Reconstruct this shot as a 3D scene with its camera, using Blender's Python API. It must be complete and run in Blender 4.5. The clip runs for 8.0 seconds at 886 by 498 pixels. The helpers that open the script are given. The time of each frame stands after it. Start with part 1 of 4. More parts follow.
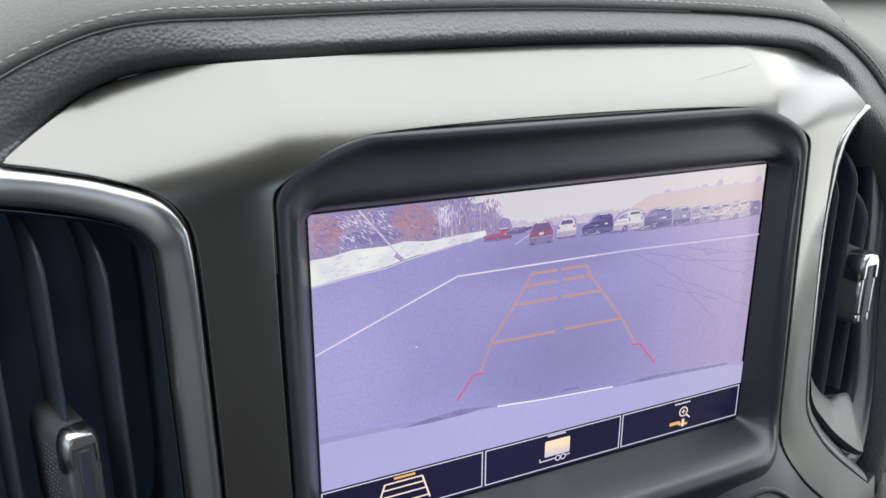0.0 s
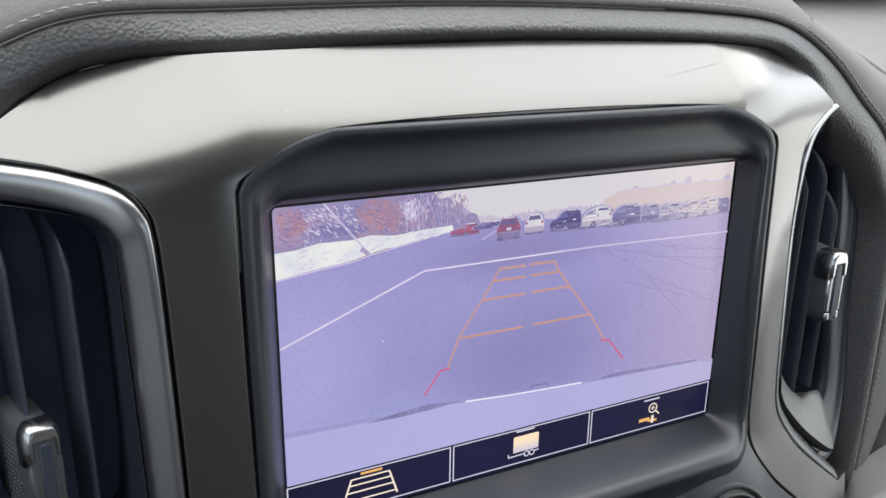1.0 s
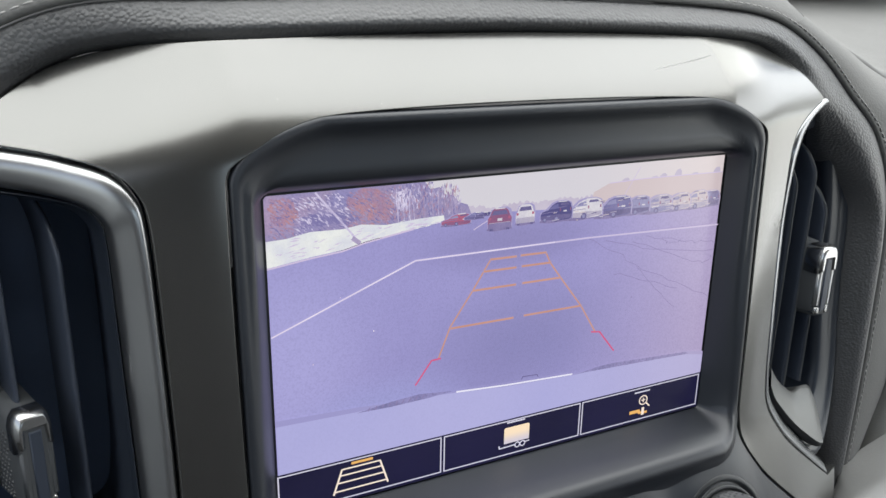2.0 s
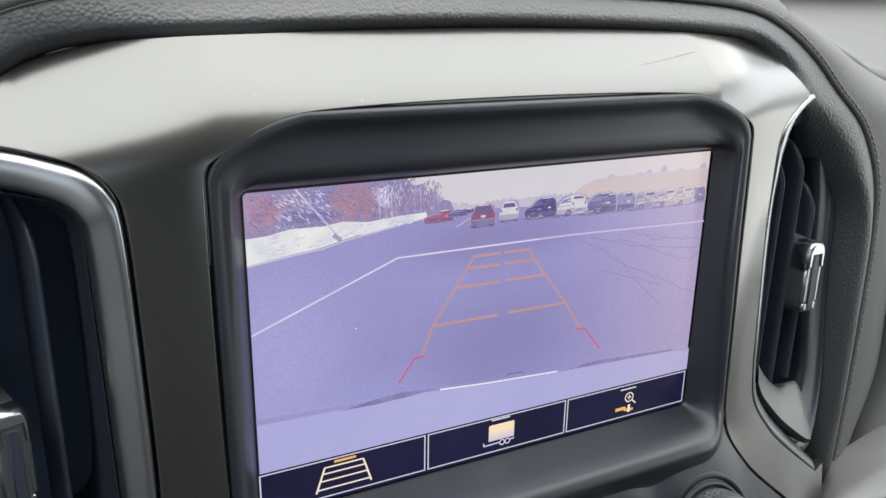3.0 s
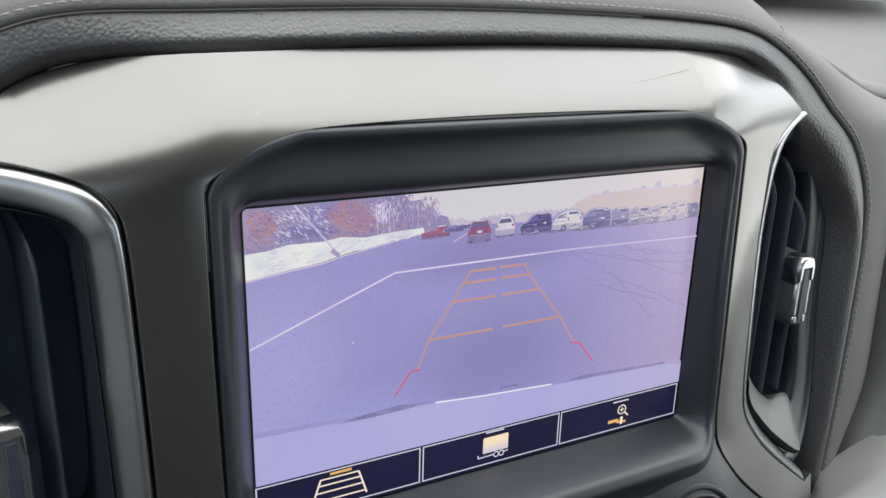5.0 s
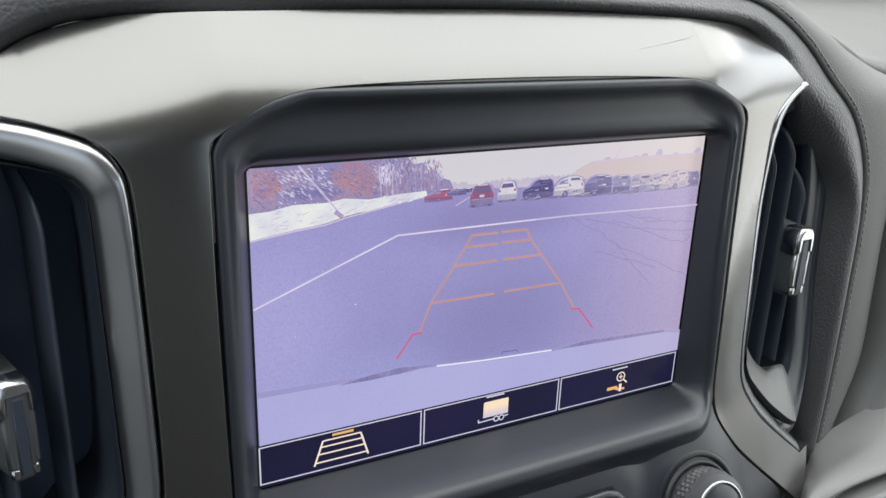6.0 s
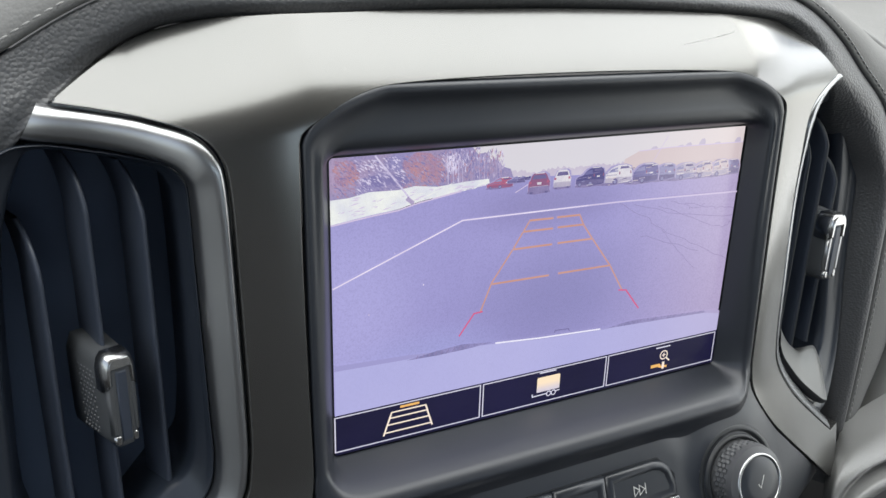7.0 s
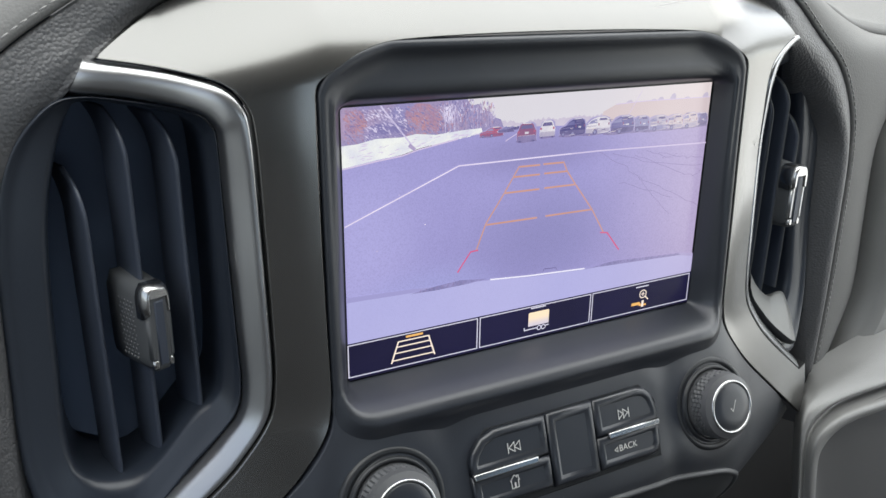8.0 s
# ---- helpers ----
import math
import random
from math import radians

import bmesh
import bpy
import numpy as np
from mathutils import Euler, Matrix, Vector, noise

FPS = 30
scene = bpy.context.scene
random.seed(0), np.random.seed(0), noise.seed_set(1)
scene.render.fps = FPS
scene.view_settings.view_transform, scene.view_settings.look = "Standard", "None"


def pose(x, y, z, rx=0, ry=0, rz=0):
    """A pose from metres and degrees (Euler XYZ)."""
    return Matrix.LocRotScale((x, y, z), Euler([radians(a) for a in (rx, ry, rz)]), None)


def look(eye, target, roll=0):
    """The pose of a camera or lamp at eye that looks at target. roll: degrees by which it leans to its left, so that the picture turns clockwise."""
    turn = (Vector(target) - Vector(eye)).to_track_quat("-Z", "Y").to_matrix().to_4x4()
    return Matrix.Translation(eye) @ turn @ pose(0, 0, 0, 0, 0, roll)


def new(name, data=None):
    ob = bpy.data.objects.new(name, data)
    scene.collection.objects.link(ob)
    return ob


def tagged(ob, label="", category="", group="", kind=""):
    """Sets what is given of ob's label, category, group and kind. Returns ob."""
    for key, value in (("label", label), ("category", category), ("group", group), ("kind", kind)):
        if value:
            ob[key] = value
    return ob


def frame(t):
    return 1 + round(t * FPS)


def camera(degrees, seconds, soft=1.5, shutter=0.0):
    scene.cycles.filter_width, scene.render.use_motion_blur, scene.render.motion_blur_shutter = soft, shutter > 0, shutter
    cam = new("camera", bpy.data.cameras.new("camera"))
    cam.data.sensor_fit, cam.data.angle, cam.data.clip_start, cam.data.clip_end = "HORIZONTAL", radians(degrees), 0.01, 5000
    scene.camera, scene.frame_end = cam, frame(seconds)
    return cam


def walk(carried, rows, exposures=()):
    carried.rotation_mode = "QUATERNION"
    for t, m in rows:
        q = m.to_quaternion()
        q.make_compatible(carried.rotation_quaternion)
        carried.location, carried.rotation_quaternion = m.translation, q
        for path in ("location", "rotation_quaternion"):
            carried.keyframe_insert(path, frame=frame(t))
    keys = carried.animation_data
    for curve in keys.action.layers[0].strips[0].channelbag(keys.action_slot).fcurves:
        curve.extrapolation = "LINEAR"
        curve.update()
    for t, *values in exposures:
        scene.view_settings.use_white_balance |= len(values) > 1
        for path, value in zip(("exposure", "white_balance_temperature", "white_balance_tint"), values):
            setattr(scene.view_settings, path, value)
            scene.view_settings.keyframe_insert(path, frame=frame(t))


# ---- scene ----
cam = camera(58.42, 8.0)
Z0 = 0.75  # height of the display's centre over the cab floor
LEAN = 14.0  # degrees by which the display leans back
FRAME = pose(0, 0, Z0, -LEAN)
PATH = [
    (0.0, -0.14500, -0.20823, 0.10904, 72.634, -0.124, -25.515),
    (0.5, -0.14371, -0.21076, 0.11040, 72.775, -0.304, -26.012),
    (1.0, -0.13959, -0.21162, 0.10699, 72.763, -0.618, -26.327),
    (1.5, -0.14038, -0.21291, 0.10401, 72.979, -0.793, -26.524),
    (3.0, -0.13504, -0.21450, 0.10373, 72.607, -0.926, -26.940),
    (3.5, -0.13380, -0.21429, 0.10542, 72.818, -0.952, -27.189),
    (4.0, -0.13910, -0.21582, 0.11188, 73.130, -1.024, -27.403),
    (4.5, -0.13646, -0.21327, 0.11028, 73.058, -1.280, -27.439),
    (6.0, -0.14009, -0.21706, 0.10255, 71.605, -1.915, -27.495),
    (6.5, -0.14263, -0.21490, 0.09699, 71.174, -1.735, -27.185),
    (7.0, -0.16377, -0.22540, 0.10512, 71.033, -1.459, -26.783),
    (7.5, -0.17376, -0.24211, 0.11276, 70.770, -1.091, -27.163),
    (8.0, -0.18403, -0.25525, 0.09591, 70.809, -0.605, -28.059),
]
walk(cam, [(t, FRAME @ pose(x, y, z, rx, ry, rz)) for t, x, y, z, rx, ry, rz in PATH], exposures=[(0.0, 0.1), (3.0, 0.03), (4.5, 0.0), (6.0, 0.05), (7.0, 0.14), (8.0, 0.18)])

# ---- world and light ----
SKY = 0.10
world = bpy.data.worlds.new("overcast_sky")
scene.world = world
world.use_nodes = True
wn = world.node_tree.nodes
sky = wn.new("ShaderNodeTexSky")
sky.sky_type, sky.sun_disc = "NISHITA", False
sky.sun_elevation, sky.sun_rotation = radians(40), radians(30)
world.node_tree.links.new(sky.outputs[0], wn["Background"].inputs[0])
wn["Background"].inputs[1].default_value = SKY
sun = new("sun", bpy.data.lights.new("sun", "SUN"))
sun.data.energy, sun.data.angle, sun.data.color = 0.8, radians(40), (1.0, 0.97, 0.93)
sun.matrix_world = look((0.4, 1.5, 2.6), (0, 0, 0.75))


def window_light(name, eye, target, wide, high, watts, tint=(0.84, 0.93, 1.0)):
    """Daylight that enters by a window: a soft lamp filling its opening."""
    lamp = new(name, bpy.data.lights.new(name, "AREA"))
    lamp.data.shape, lamp.data.size, lamp.data.size_y = "RECTANGLE", wide, high
    lamp.data.energy, lamp.data.color = watts, tint
    lamp.matrix_world = look(eye, target)
    return lamp


window_light("windshield_daylight", (0, 0.22, 1.225), (0, -0.244, 0.339), 1.72, 1.18, 19.5, (0.99, 1.0, 0.955))
window_light("passenger_window_sky", (0.86, -0.345, 1.165), (0.0, -0.345, 1.05), 1.13, 0.27, 2.6, (0.99, 1.0, 0.975))
# fill light added below the usual sill height to brighten the right trim
window_light("passenger_low_fill", (0.86, -0.20, 0.75), (0.0, -0.20, 0.75), 1.42, 0.34, 3.0, (0.98, 1.0, 0.985))
window_light("driver_window_daylight", (-0.86, -0.33, 1.05), (0.0, -0.33, 0.92), 1.12, 0.62, 1.0, (1.0, 0.995, 1.0))
window_light("rear_window_daylight", (0, -2.28, 1.16), (0, 0, 1.0), 1.3, 0.40, 1.6, (0.82, 0.91, 1.0))


# ---- materials ----
def srgb(*c):
    return tuple((v / 255 / 12.92) if v / 255 <= 0.04045 else ((v / 255 + 0.055) / 1.055) ** 2.4 for v in c) + (1.0,)


def surface(name, base, rough, metal=0.0, grain=0.0, grain_size=900.0, vary=0.12, specks=0.0, pebble=0.0, pebble_size=900.0, coat=0.0, spec=0.5):
    """A procedural material: base colour that varies at two scales, gloss, grain and pebble relief, fine dust specks."""
    m = bpy.data.materials.new(name)
    m.use_nodes = True
    t, n = m.node_tree, m.node_tree.nodes
    b = n["Principled BSDF"]
    b.inputs["Metallic"].default_value = metal
    b.inputs["Specular IOR Level"].default_value = spec
    b.inputs["Coat Weight"].default_value = coat
    b.inputs["Coat Roughness"].default_value = 0.15
    co = n.new("ShaderNodeTexCoord")
    big, fine = n.new("ShaderNodeTexNoise"), n.new("ShaderNodeTexNoise")
    for tex, scale in ((big, 28.0), (fine, grain_size)):
        tex.inputs["Scale"].default_value, tex.inputs["Detail"].default_value = scale, 4.0
        t.links.new(co.outputs["Object"], tex.inputs["Vector"])
    mix = n.new("ShaderNodeMix")
    mix.data_type = "RGBA"
    mix.inputs[6].default_value = (*[c * (1 - vary) for c in base], 1)
    mix.inputs[7].default_value = (*[min(1, c * (1 + vary)) for c in base], 1)
    t.links.new(big.outputs[0], mix.inputs[0])
    colour = mix.outputs[2]
    if specks:
        dots = n.new("ShaderNodeTexVoronoi")
        dots.inputs["Scale"].default_value = 170.0
        t.links.new(co.outputs["Object"], dots.inputs["Vector"])
        near = n.new("ShaderNodeMath")
        near.operation, near.inputs[1].default_value = "LESS_THAN", 0.035
        t.links.new(dots.outputs["Distance"], near.inputs[0])
        few = n.new("ShaderNodeMath")
        few.operation, few.inputs[1].default_value = "GREATER_THAN", 0.90
        rgb = n.new("ShaderNodeSeparateColor")
        t.links.new(dots.outputs["Color"], rgb.inputs[0])
        t.links.new(rgb.outputs[0], few.inputs[0])
        both = n.new("ShaderNodeMath")
        both.operation = "MULTIPLY"
        t.links.new(near.outputs[0], both.inputs[0])
        t.links.new(few.outputs[0], both.inputs[1])
        amount = n.new("ShaderNodeMath")
        amount.operation, amount.inputs[1].default_value = "MULTIPLY", specks
        t.links.new(both.outputs[0], amount.inputs[0])
        dust = n.new("ShaderNodeMix")
        dust.data_type = "RGBA"
        dust.inputs[7].default_value = (0.45, 0.44, 0.42, 1)
        t.links.new(amount.outputs[0], dust.inputs[0])
        t.links.new(colour, dust.inputs[6])
        colour = dust.outputs[2]
    t.links.new(colour, b.inputs["Base Color"])
    gloss = n.new("ShaderNodeMapRange")
    gloss.inputs[3].default_value, gloss.inputs[4].default_value = rough * 0.85, min(1, rough * 1.15)
    t.links.new(big.outputs[0], gloss.inputs[0])
    t.links.new(gloss.outputs[0], b.inputs["Roughness"])
    last = None
    if pebble:
        cells = n.new("ShaderNodeTexVoronoi")
        cells.feature, cells.inputs["Scale"].default_value = "F1", pebble_size
        warp = n.new("ShaderNodeVectorMath")
        warp.operation = "MULTIPLY_ADD"
        wob = n.new("ShaderNodeTexNoise")
        wob.inputs["Scale"].default_value = pebble_size * 0.45
        t.links.new(co.outputs["Object"], wob.inputs["Vector"])
        t.links.new(wob.outputs["Color"], warp.inputs[0])
        warp.inputs[1].default_value = (0.0003, 0.0003, 0.0003)
        t.links.new(co.outputs["Object"], warp.inputs[2])
        t.links.new(warp.outputs[0], cells.inputs["Vector"])
        up = n.new("ShaderNodeBump")
        up.inputs["Strength"].default_value, up.inputs["Distance"].default_value = pebble, 0.0005
        up.invert = True
        t.links.new(cells.outputs["Distance"], up.inputs["Height"])
        last = up
    if grain:
        up = n.new("ShaderNodeBump")
        up.inputs["Strength"].default_value, up.inputs["Distance"].default_value = grain, 0.0002
        t.links.new(fine.outputs[0], up.inputs["Height"])
        if last:
            t.links.new(last.outputs[0], up.inputs["Normal"])
        last = up
    if last:
        t.links.new(last.outputs[0], b.inputs["Normal"])
    return m


def lit(name, colour, other=None, size=60.0, contrast=0.5, grain=0.0, low=None, low_z=(0, 0), side=None, patches=(), glare_most=0.8):
    """Pixels of the display: they give off light, behind a glossy front. other: a second colour, mixed in by noise;
    grain: fine noise;
    low: the colour towards the bottom, between two heights in cm; side: the tone of a hazy glare painted in towards the
    right edge;
    patches: soft oval patches of another tone (colour, x, z, half width, half height in cm, amount)."""
    m = bpy.data.materials.new(name)
    m.use_nodes = True
    t, n = m.node_tree, m.node_tree.nodes
    b = n["Principled BSDF"]
    b.inputs["Base Color"].default_value = (0.012, 0.012, 0.015, 1)
    b.inputs["Roughness"].default_value = 0.22
    b.inputs["Emission Strength"].default_value = 1.0
    co = n.new("ShaderNodeTexCoord")
    xyz = n.new("ShaderNodeSeparateXYZ")
    t.links.new(co.outputs["Object"], xyz.inputs[0])
    flatcol = n.new("ShaderNodeRGB")
    flatcol.outputs[0].default_value = srgb(*colour)
    out = flatcol.outputs[0]

    def blend(factor, into):
        nonlocal out
        mix = n.new("ShaderNodeMix")
        mix.data_type = "RGBA"
        t.links.new(out, mix.inputs[6])
        mix.inputs[7].default_value = srgb(*into)
        t.links.new(factor, mix.inputs[0])
        out = mix.outputs[2]

    def ramp(value, a, c, top=1.0):
        rng = n.new("ShaderNodeMapRange")
        rng.interpolation_type = "SMOOTHSTEP"
        rng.inputs[1].default_value, rng.inputs[2].default_value, rng.inputs[4].default_value = a, c, top
        t.links.new(value, rng.inputs[0])
        return rng.outputs[0]

    def noise_at(scale, detail=5.0):
        tex = n.new("ShaderNodeTexNoise")
        tex.inputs["Scale"].default_value, tex.inputs["Detail"].default_value = scale, detail
        t.links.new(co.outputs["Object"], tex.inputs["Vector"])
        return tex.outputs[0]

    if other:
        blend(ramp(noise_at(size), 0.5 - contrast / 2, 0.5 + contrast / 2), other)
    if low:
        blend(ramp(xyz.outputs[2], low_z[0] * 0.01, low_z[1] * 0.01), low)
    for tone, px, pz, rx, rz, amount in patches:
        place = n.new("ShaderNodeMapping")
        place.vector_type = "POINT"
        place.inputs["Scale"].default_value = (1 / (rx * 0.01), 0, 1 / (rz * 0.01))
        place.inputs["Location"].default_value = (-px / rx, 0, -pz / rz)
        t.links.new(co.outputs["Object"], place.inputs["Vector"])
        far = n.new("ShaderNodeVectorMath")
        far.operation = "LENGTH"
        t.links.new(place.outputs[0], far.inputs[0])
        blend(ramp(far.outputs["Value"], 1.0, 0.1, amount), tone)
    # glare over the right of the screen, painted into the pixel colours
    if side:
        blend(ramp(xyz.outputs[0], 0.01, 0.10, glare_most), side)
    if grain:
        blend(ramp(noise_at(1600.0, 2.0), 0.35, 0.8, grain), [c * 0.72 for c in colour])
    t.links.new(out, b.inputs["Emission Color"])
    return m


SILVER = surface("satin_silver_paint", (0.204, 0.202, 0.195), 0.25, metal=0.9, grain=0.015, vary=0.05, specks=0.45, coat=0.6)
LEATHER = surface("black_grained_leather", (0.07, 0.071, 0.075), 0.45, pebble=0.48, pebble_size=850.0, grain=0.1, vary=0.08, spec=1.0)
SMOOTH_LEATHER = surface("grey_black_dash_skin", (0.135, 0.135, 0.133), 0.6, pebble=0.22, pebble_size=900.0, grain=0.08, vary=0.06, spec=0.45)
BLACK = surface("black_textured_plastic", (0.018, 0.0215, 0.030), 0.4, grain=0.12, grain_size=2500.0, specks=0.25, spec=0.9)
PIANO = surface("dark_satin_plastic", (0.021, 0.023, 0.026), 0.36, grain=0.03, grain_size=2500.0)
VANE = surface("black_vane_plastic", (0.052, 0.063, 0.088), 0.33, grain=0.05)
DARK_CHROME = surface("dark_chrome", (0.52, 0.525, 0.535), 0.32, metal=1.0, vary=0.05)
TRIM_CHROME = surface("smoked_chrome", (0.38, 0.39, 0.405), 0.26, metal=1.0, vary=0.05)
CHROME = surface("bright_chrome", (0.62, 0.62, 0.62), 0.2, metal=1.0, vary=0.03)
CAP = surface("satin_chrome", (0.64, 0.64, 0.64), 0.26, metal=1.0, vary=0.04)
BUTTON = surface("black_button_plastic", (0.015, 0.018, 0.025), 0.34, grain=0.05, grain_size=2500.0, spec=0.9)
PRINT = surface("white_button_print", (0.62, 0.62, 0.6), 0.5)
THREAD = surface("dark_thread", (0.29, 0.285, 0.28), 0.7, grain=0.3)
VENT_BLACK = surface("black_vent_plastic", (0.022, 0.028, 0.040), 0.32, grain=0.1, grain_size=2500.0, spec=0.6)
KNEE_SKIN = surface("grey_lower_dash_skin", (0.2, 0.2, 0.197), 0.42, pebble=0.2, pebble_size=1300.0, grain=0.08, vary=0.06, spec=1.0)
LID = surface("black_lid_plastic", (0.11, 0.11, 0.113), 0.5, grain=0.15, grain_size=2000.0)
KNURL = surface("grey_black_knurled_plastic", (0.085, 0.087, 0.092), 0.4, grain=0.1, grain_size=2500.0)
# satin grey of the tab cover; elsewhere it paints light caught by black plastic
SATIN_SHEEN = surface("satin_grey_and_sheen", (0.175, 0.178, 0.176), 0.42, metal=0.3, vary=0.05)
# black ducts; the blue haze over them is put into the base colour
DUCT = surface("haze_blue_duct", (0.075, 0.105, 0.175), 0.6)
GAP = surface("dark_gap", (0.010, 0.012, 0.015), 0.8)
SCUFF = surface("grey_scuff", (0.55, 0.55, 0.54), 0.5)
HEADLINER = surface("grey_headliner_cloth", (0.42, 0.41, 0.39), 0.9, grain=0.3, grain_size=600.0)
CAB = surface("dark_cabin_trim", (0.065, 0.065, 0.067), 0.7, grain=0.2)
DOOR = surface("grey_door_trim", (0.20, 0.21, 0.22), 0.6, grain=0.2)
# unseen right wall made pale as a reflector for the silver trim
BOUNCE_TRIM = surface("pale_bounce_trim", (0.74, 0.74, 0.72), 0.6, grain=0.2)
TAB = surface("grey_black_tab_plastic", (0.085, 0.09, 0.096), 0.42, grain=0.1, grain_size=2500.0)
CARPET = surface("black_carpet", (0.02, 0.02, 0.02), 0.95, grain=0.8, grain_size=400.0)

# ---- shapes, in centimetres from the display's centre ----
CM = 0.01


def cat(p0, p1, p2, p3, t):
    """Catmull-Rom."""
    return 0.5 * ((2 * p1) + (p2 - p0) * t + (2 * p0 - 5 * p1 + 4 * p2 - p3) * t * t + (3 * p1 - p0 - 3 * p2 + p3) * t ** 3)


def crv(points, k=6, closed=False):
    """A smooth curve through the points, k samples a span."""
    p = [Vector(q) for q in points]
    n, out = len(p), []
    for i in range(n if closed else n - 1):
        if closed:
            a, b, c, d = p[i - 1], p[i], p[(i + 1) % n], p[(i + 2) % n]
        else:
            a, b, c, d = p[max(i - 1, 0)], p[i], p[i + 1], p[min(i + 2, n - 1)]
        out += [cat(a, b, c, d, j / k) for j in range(k)]
    if not closed:
        out.append(p[-1].copy())
    return out


def soft(v, w=0.5):
    """max(0, v) with a rounded corner of width w."""
    return 0.5 * (v + math.sqrt(v * v + w * w))


def face_y(x, z):
    """The depth of the centre stack's front at x, z: it falls back to the sides and over the top, and comes forward below."""
    wide = min(1.0, max(0.0, (abs(x) - 9.4) / 4.6))
    high = min(1.0, max(0.0, (z - 1.0) / 6.0))
    side = (0.42 - (0.24 if x > 0 else 0.16) * high * high * (3 - 2 * high)) * soft(abs(x) - 9.9, 0.9)
    over = max(0.0, z - (6.3 if x > 0 else 6.3 - 0.9 * wide))
    bend = 2.0 if x > 0 else 2.0 - 0.5 * wide
    crown = 0.23 * min(over, bend) ** 2 + 0.46 * bend * max(0.0, over - bend)
    shoulder = (0.005 * max(0.0, z + 5.0) ** 2 * min(1.0, max(0.0, (x - 8.0) / 8.0)) if x > 0 else 0.014 * max(0.0, z - 1.0) ** 2 * wide)
    return -1.2 + 0.03 * z + side + crown + shoulder - 0.33 * soft(-6.0 - z, 0.8)


def vent_y(x, z):
    """The depth of the air vents' own fronts, which fall back less than the trim round them."""
    x = abs(x)
    return -1.2 + 0.03 * z + 0.42 * soft(min(x, 13.2) - 9.9, 0.4) + 0.2 * max(0.0, x - 13.2) - 0.2 * soft(-6.0 - z, 0.8)


def face_n(x, z):
    e = 0.01
    gx = (face_y(x + e, z) - face_y(x - e, z)) / (2 * e)
    gz = (face_y(x, z + e) - face_y(x, z - e)) / (2 * e)
    return Vector((gx, -1, gz)).normalized()


def loft(rows, closed=False, smooth=True):
    """A skin over rows of equally many points."""
    bm = bmesh.new()
    vs = [[bm.verts.new(Vector(p) * CM) for p in row] for row in rows]
    for a, b in zip(vs[:-1], vs[1:]):
        n = len(a)
        for i in range(n if closed else n - 1):
            j = (i + 1) % n
            bm.faces.new((a[i], a[j], b[j], b[i]))
    bmesh.ops.remove_doubles(bm, verts=bm.verts, dist=1e-6)
    bmesh.ops.recalc_face_normals(bm, faces=bm.faces)
    for f in bm.faces:
        f.smooth = smooth
    return bm


def inset(poly, d):
    """A polygon drawn in by d (counter-clockwise polygons shrink)."""
    n, out = len(poly), []
    for i in range(n):
        a, b, c = Vector(poly[i - 1]), Vector(poly[i]), Vector(poly[(i + 1) % n])
        u, v = (b - a).normalized(), (c - b).normalized()
        m = Vector((-u.y - v.y, u.x + v.x))
        if m.length < 1e-6:
            m = Vector((-u.y, u.x))
        m.normalize()
        s = max(0.35, m.dot(Vector((-u.y, u.x))))
        out.append(b + m * (d / s))
    return out


def area2(poly):
    return sum(poly[i - 1][0] * poly[i][1] - poly[i][0] * poly[i - 1][1] for i in range(len(poly)))


def plate(poly, levels, m):
    """A moulded plate: the outline drawn in and raised by the levels (inset, height) along m's z axis, closed front and back."""
    poly = [Vector(p) for p in poly]
    if area2(poly) < 0:
        poly = poly[::-1]
    bm, rows, n = bmesh.new(), [], len(poly)
    for off, d in levels:
        rows.append([bm.verts.new((m @ Vector((p.x, p.y, d))) * CM) for p in (inset(poly, off) if off else poly)])
    for a, b in zip(rows[:-1], rows[1:]):
        for i in range(n):
            bm.faces.new((a[i], a[(i + 1) % n], b[(i + 1) % n], b[i])).smooth = True
    bm.faces.new(rows[-1])
    bm.faces.new(rows[0][::-1])
    bmesh.ops.recalc_face_normals(bm, faces=bm.faces)
    return bm


def prism(poly, d0, d1, m, edge=0.05):
    s = 1 if d1 > d0 else -1
    return plate(poly, [(0, d0), (0, d1 - s * edge), (edge * 0.3, d1 - s * edge * 0.3), (edge, d1)], m)


def strip(points, w, m, h=0.02, closed=False):
    """A flat printed line of width w along points, on m's plane at height h."""
    p = [Vector(q) for q in points]
    n, bm = len(p), bmesh.new()
    left, right = [], []
    for i in range(n):
        a = p[i - 1] if (i or closed) else p[i]
        c = p[(i + 1) % n] if (i < n - 1 or closed) else p[i]
        u, v = (p[i] - a), (c - p[i])
        u = u.normalized() if u.length else v.normalized()
        v = v.normalized() if v.length else u
        d = Vector((-u.y - v.y, u.x + v.x)).normalized()
        k = w / 2 / max(0.5, d.dot(Vector((-u.y, u.x))))
        left.append(bm.verts.new((m @ Vector((*(p[i] + d * k), h))) * CM))
        right.append(bm.verts.new((m @ Vector((*(p[i] - d * k), h))) * CM))
    for i in range(n if closed else n - 1):
        j = (i + 1) % n
        bm.faces.new((left[i], right[i], right[j], left[j]))
    bmesh.ops.recalc_face_normals(bm, faces=bm.faces)
    return bm


def flat(poly, m, h=0.02):
    bm = bmesh.new()
    bm.faces.new([bm.verts.new((m @ Vector((p[0], p[1], h))) * CM) for p in poly])
    return bm


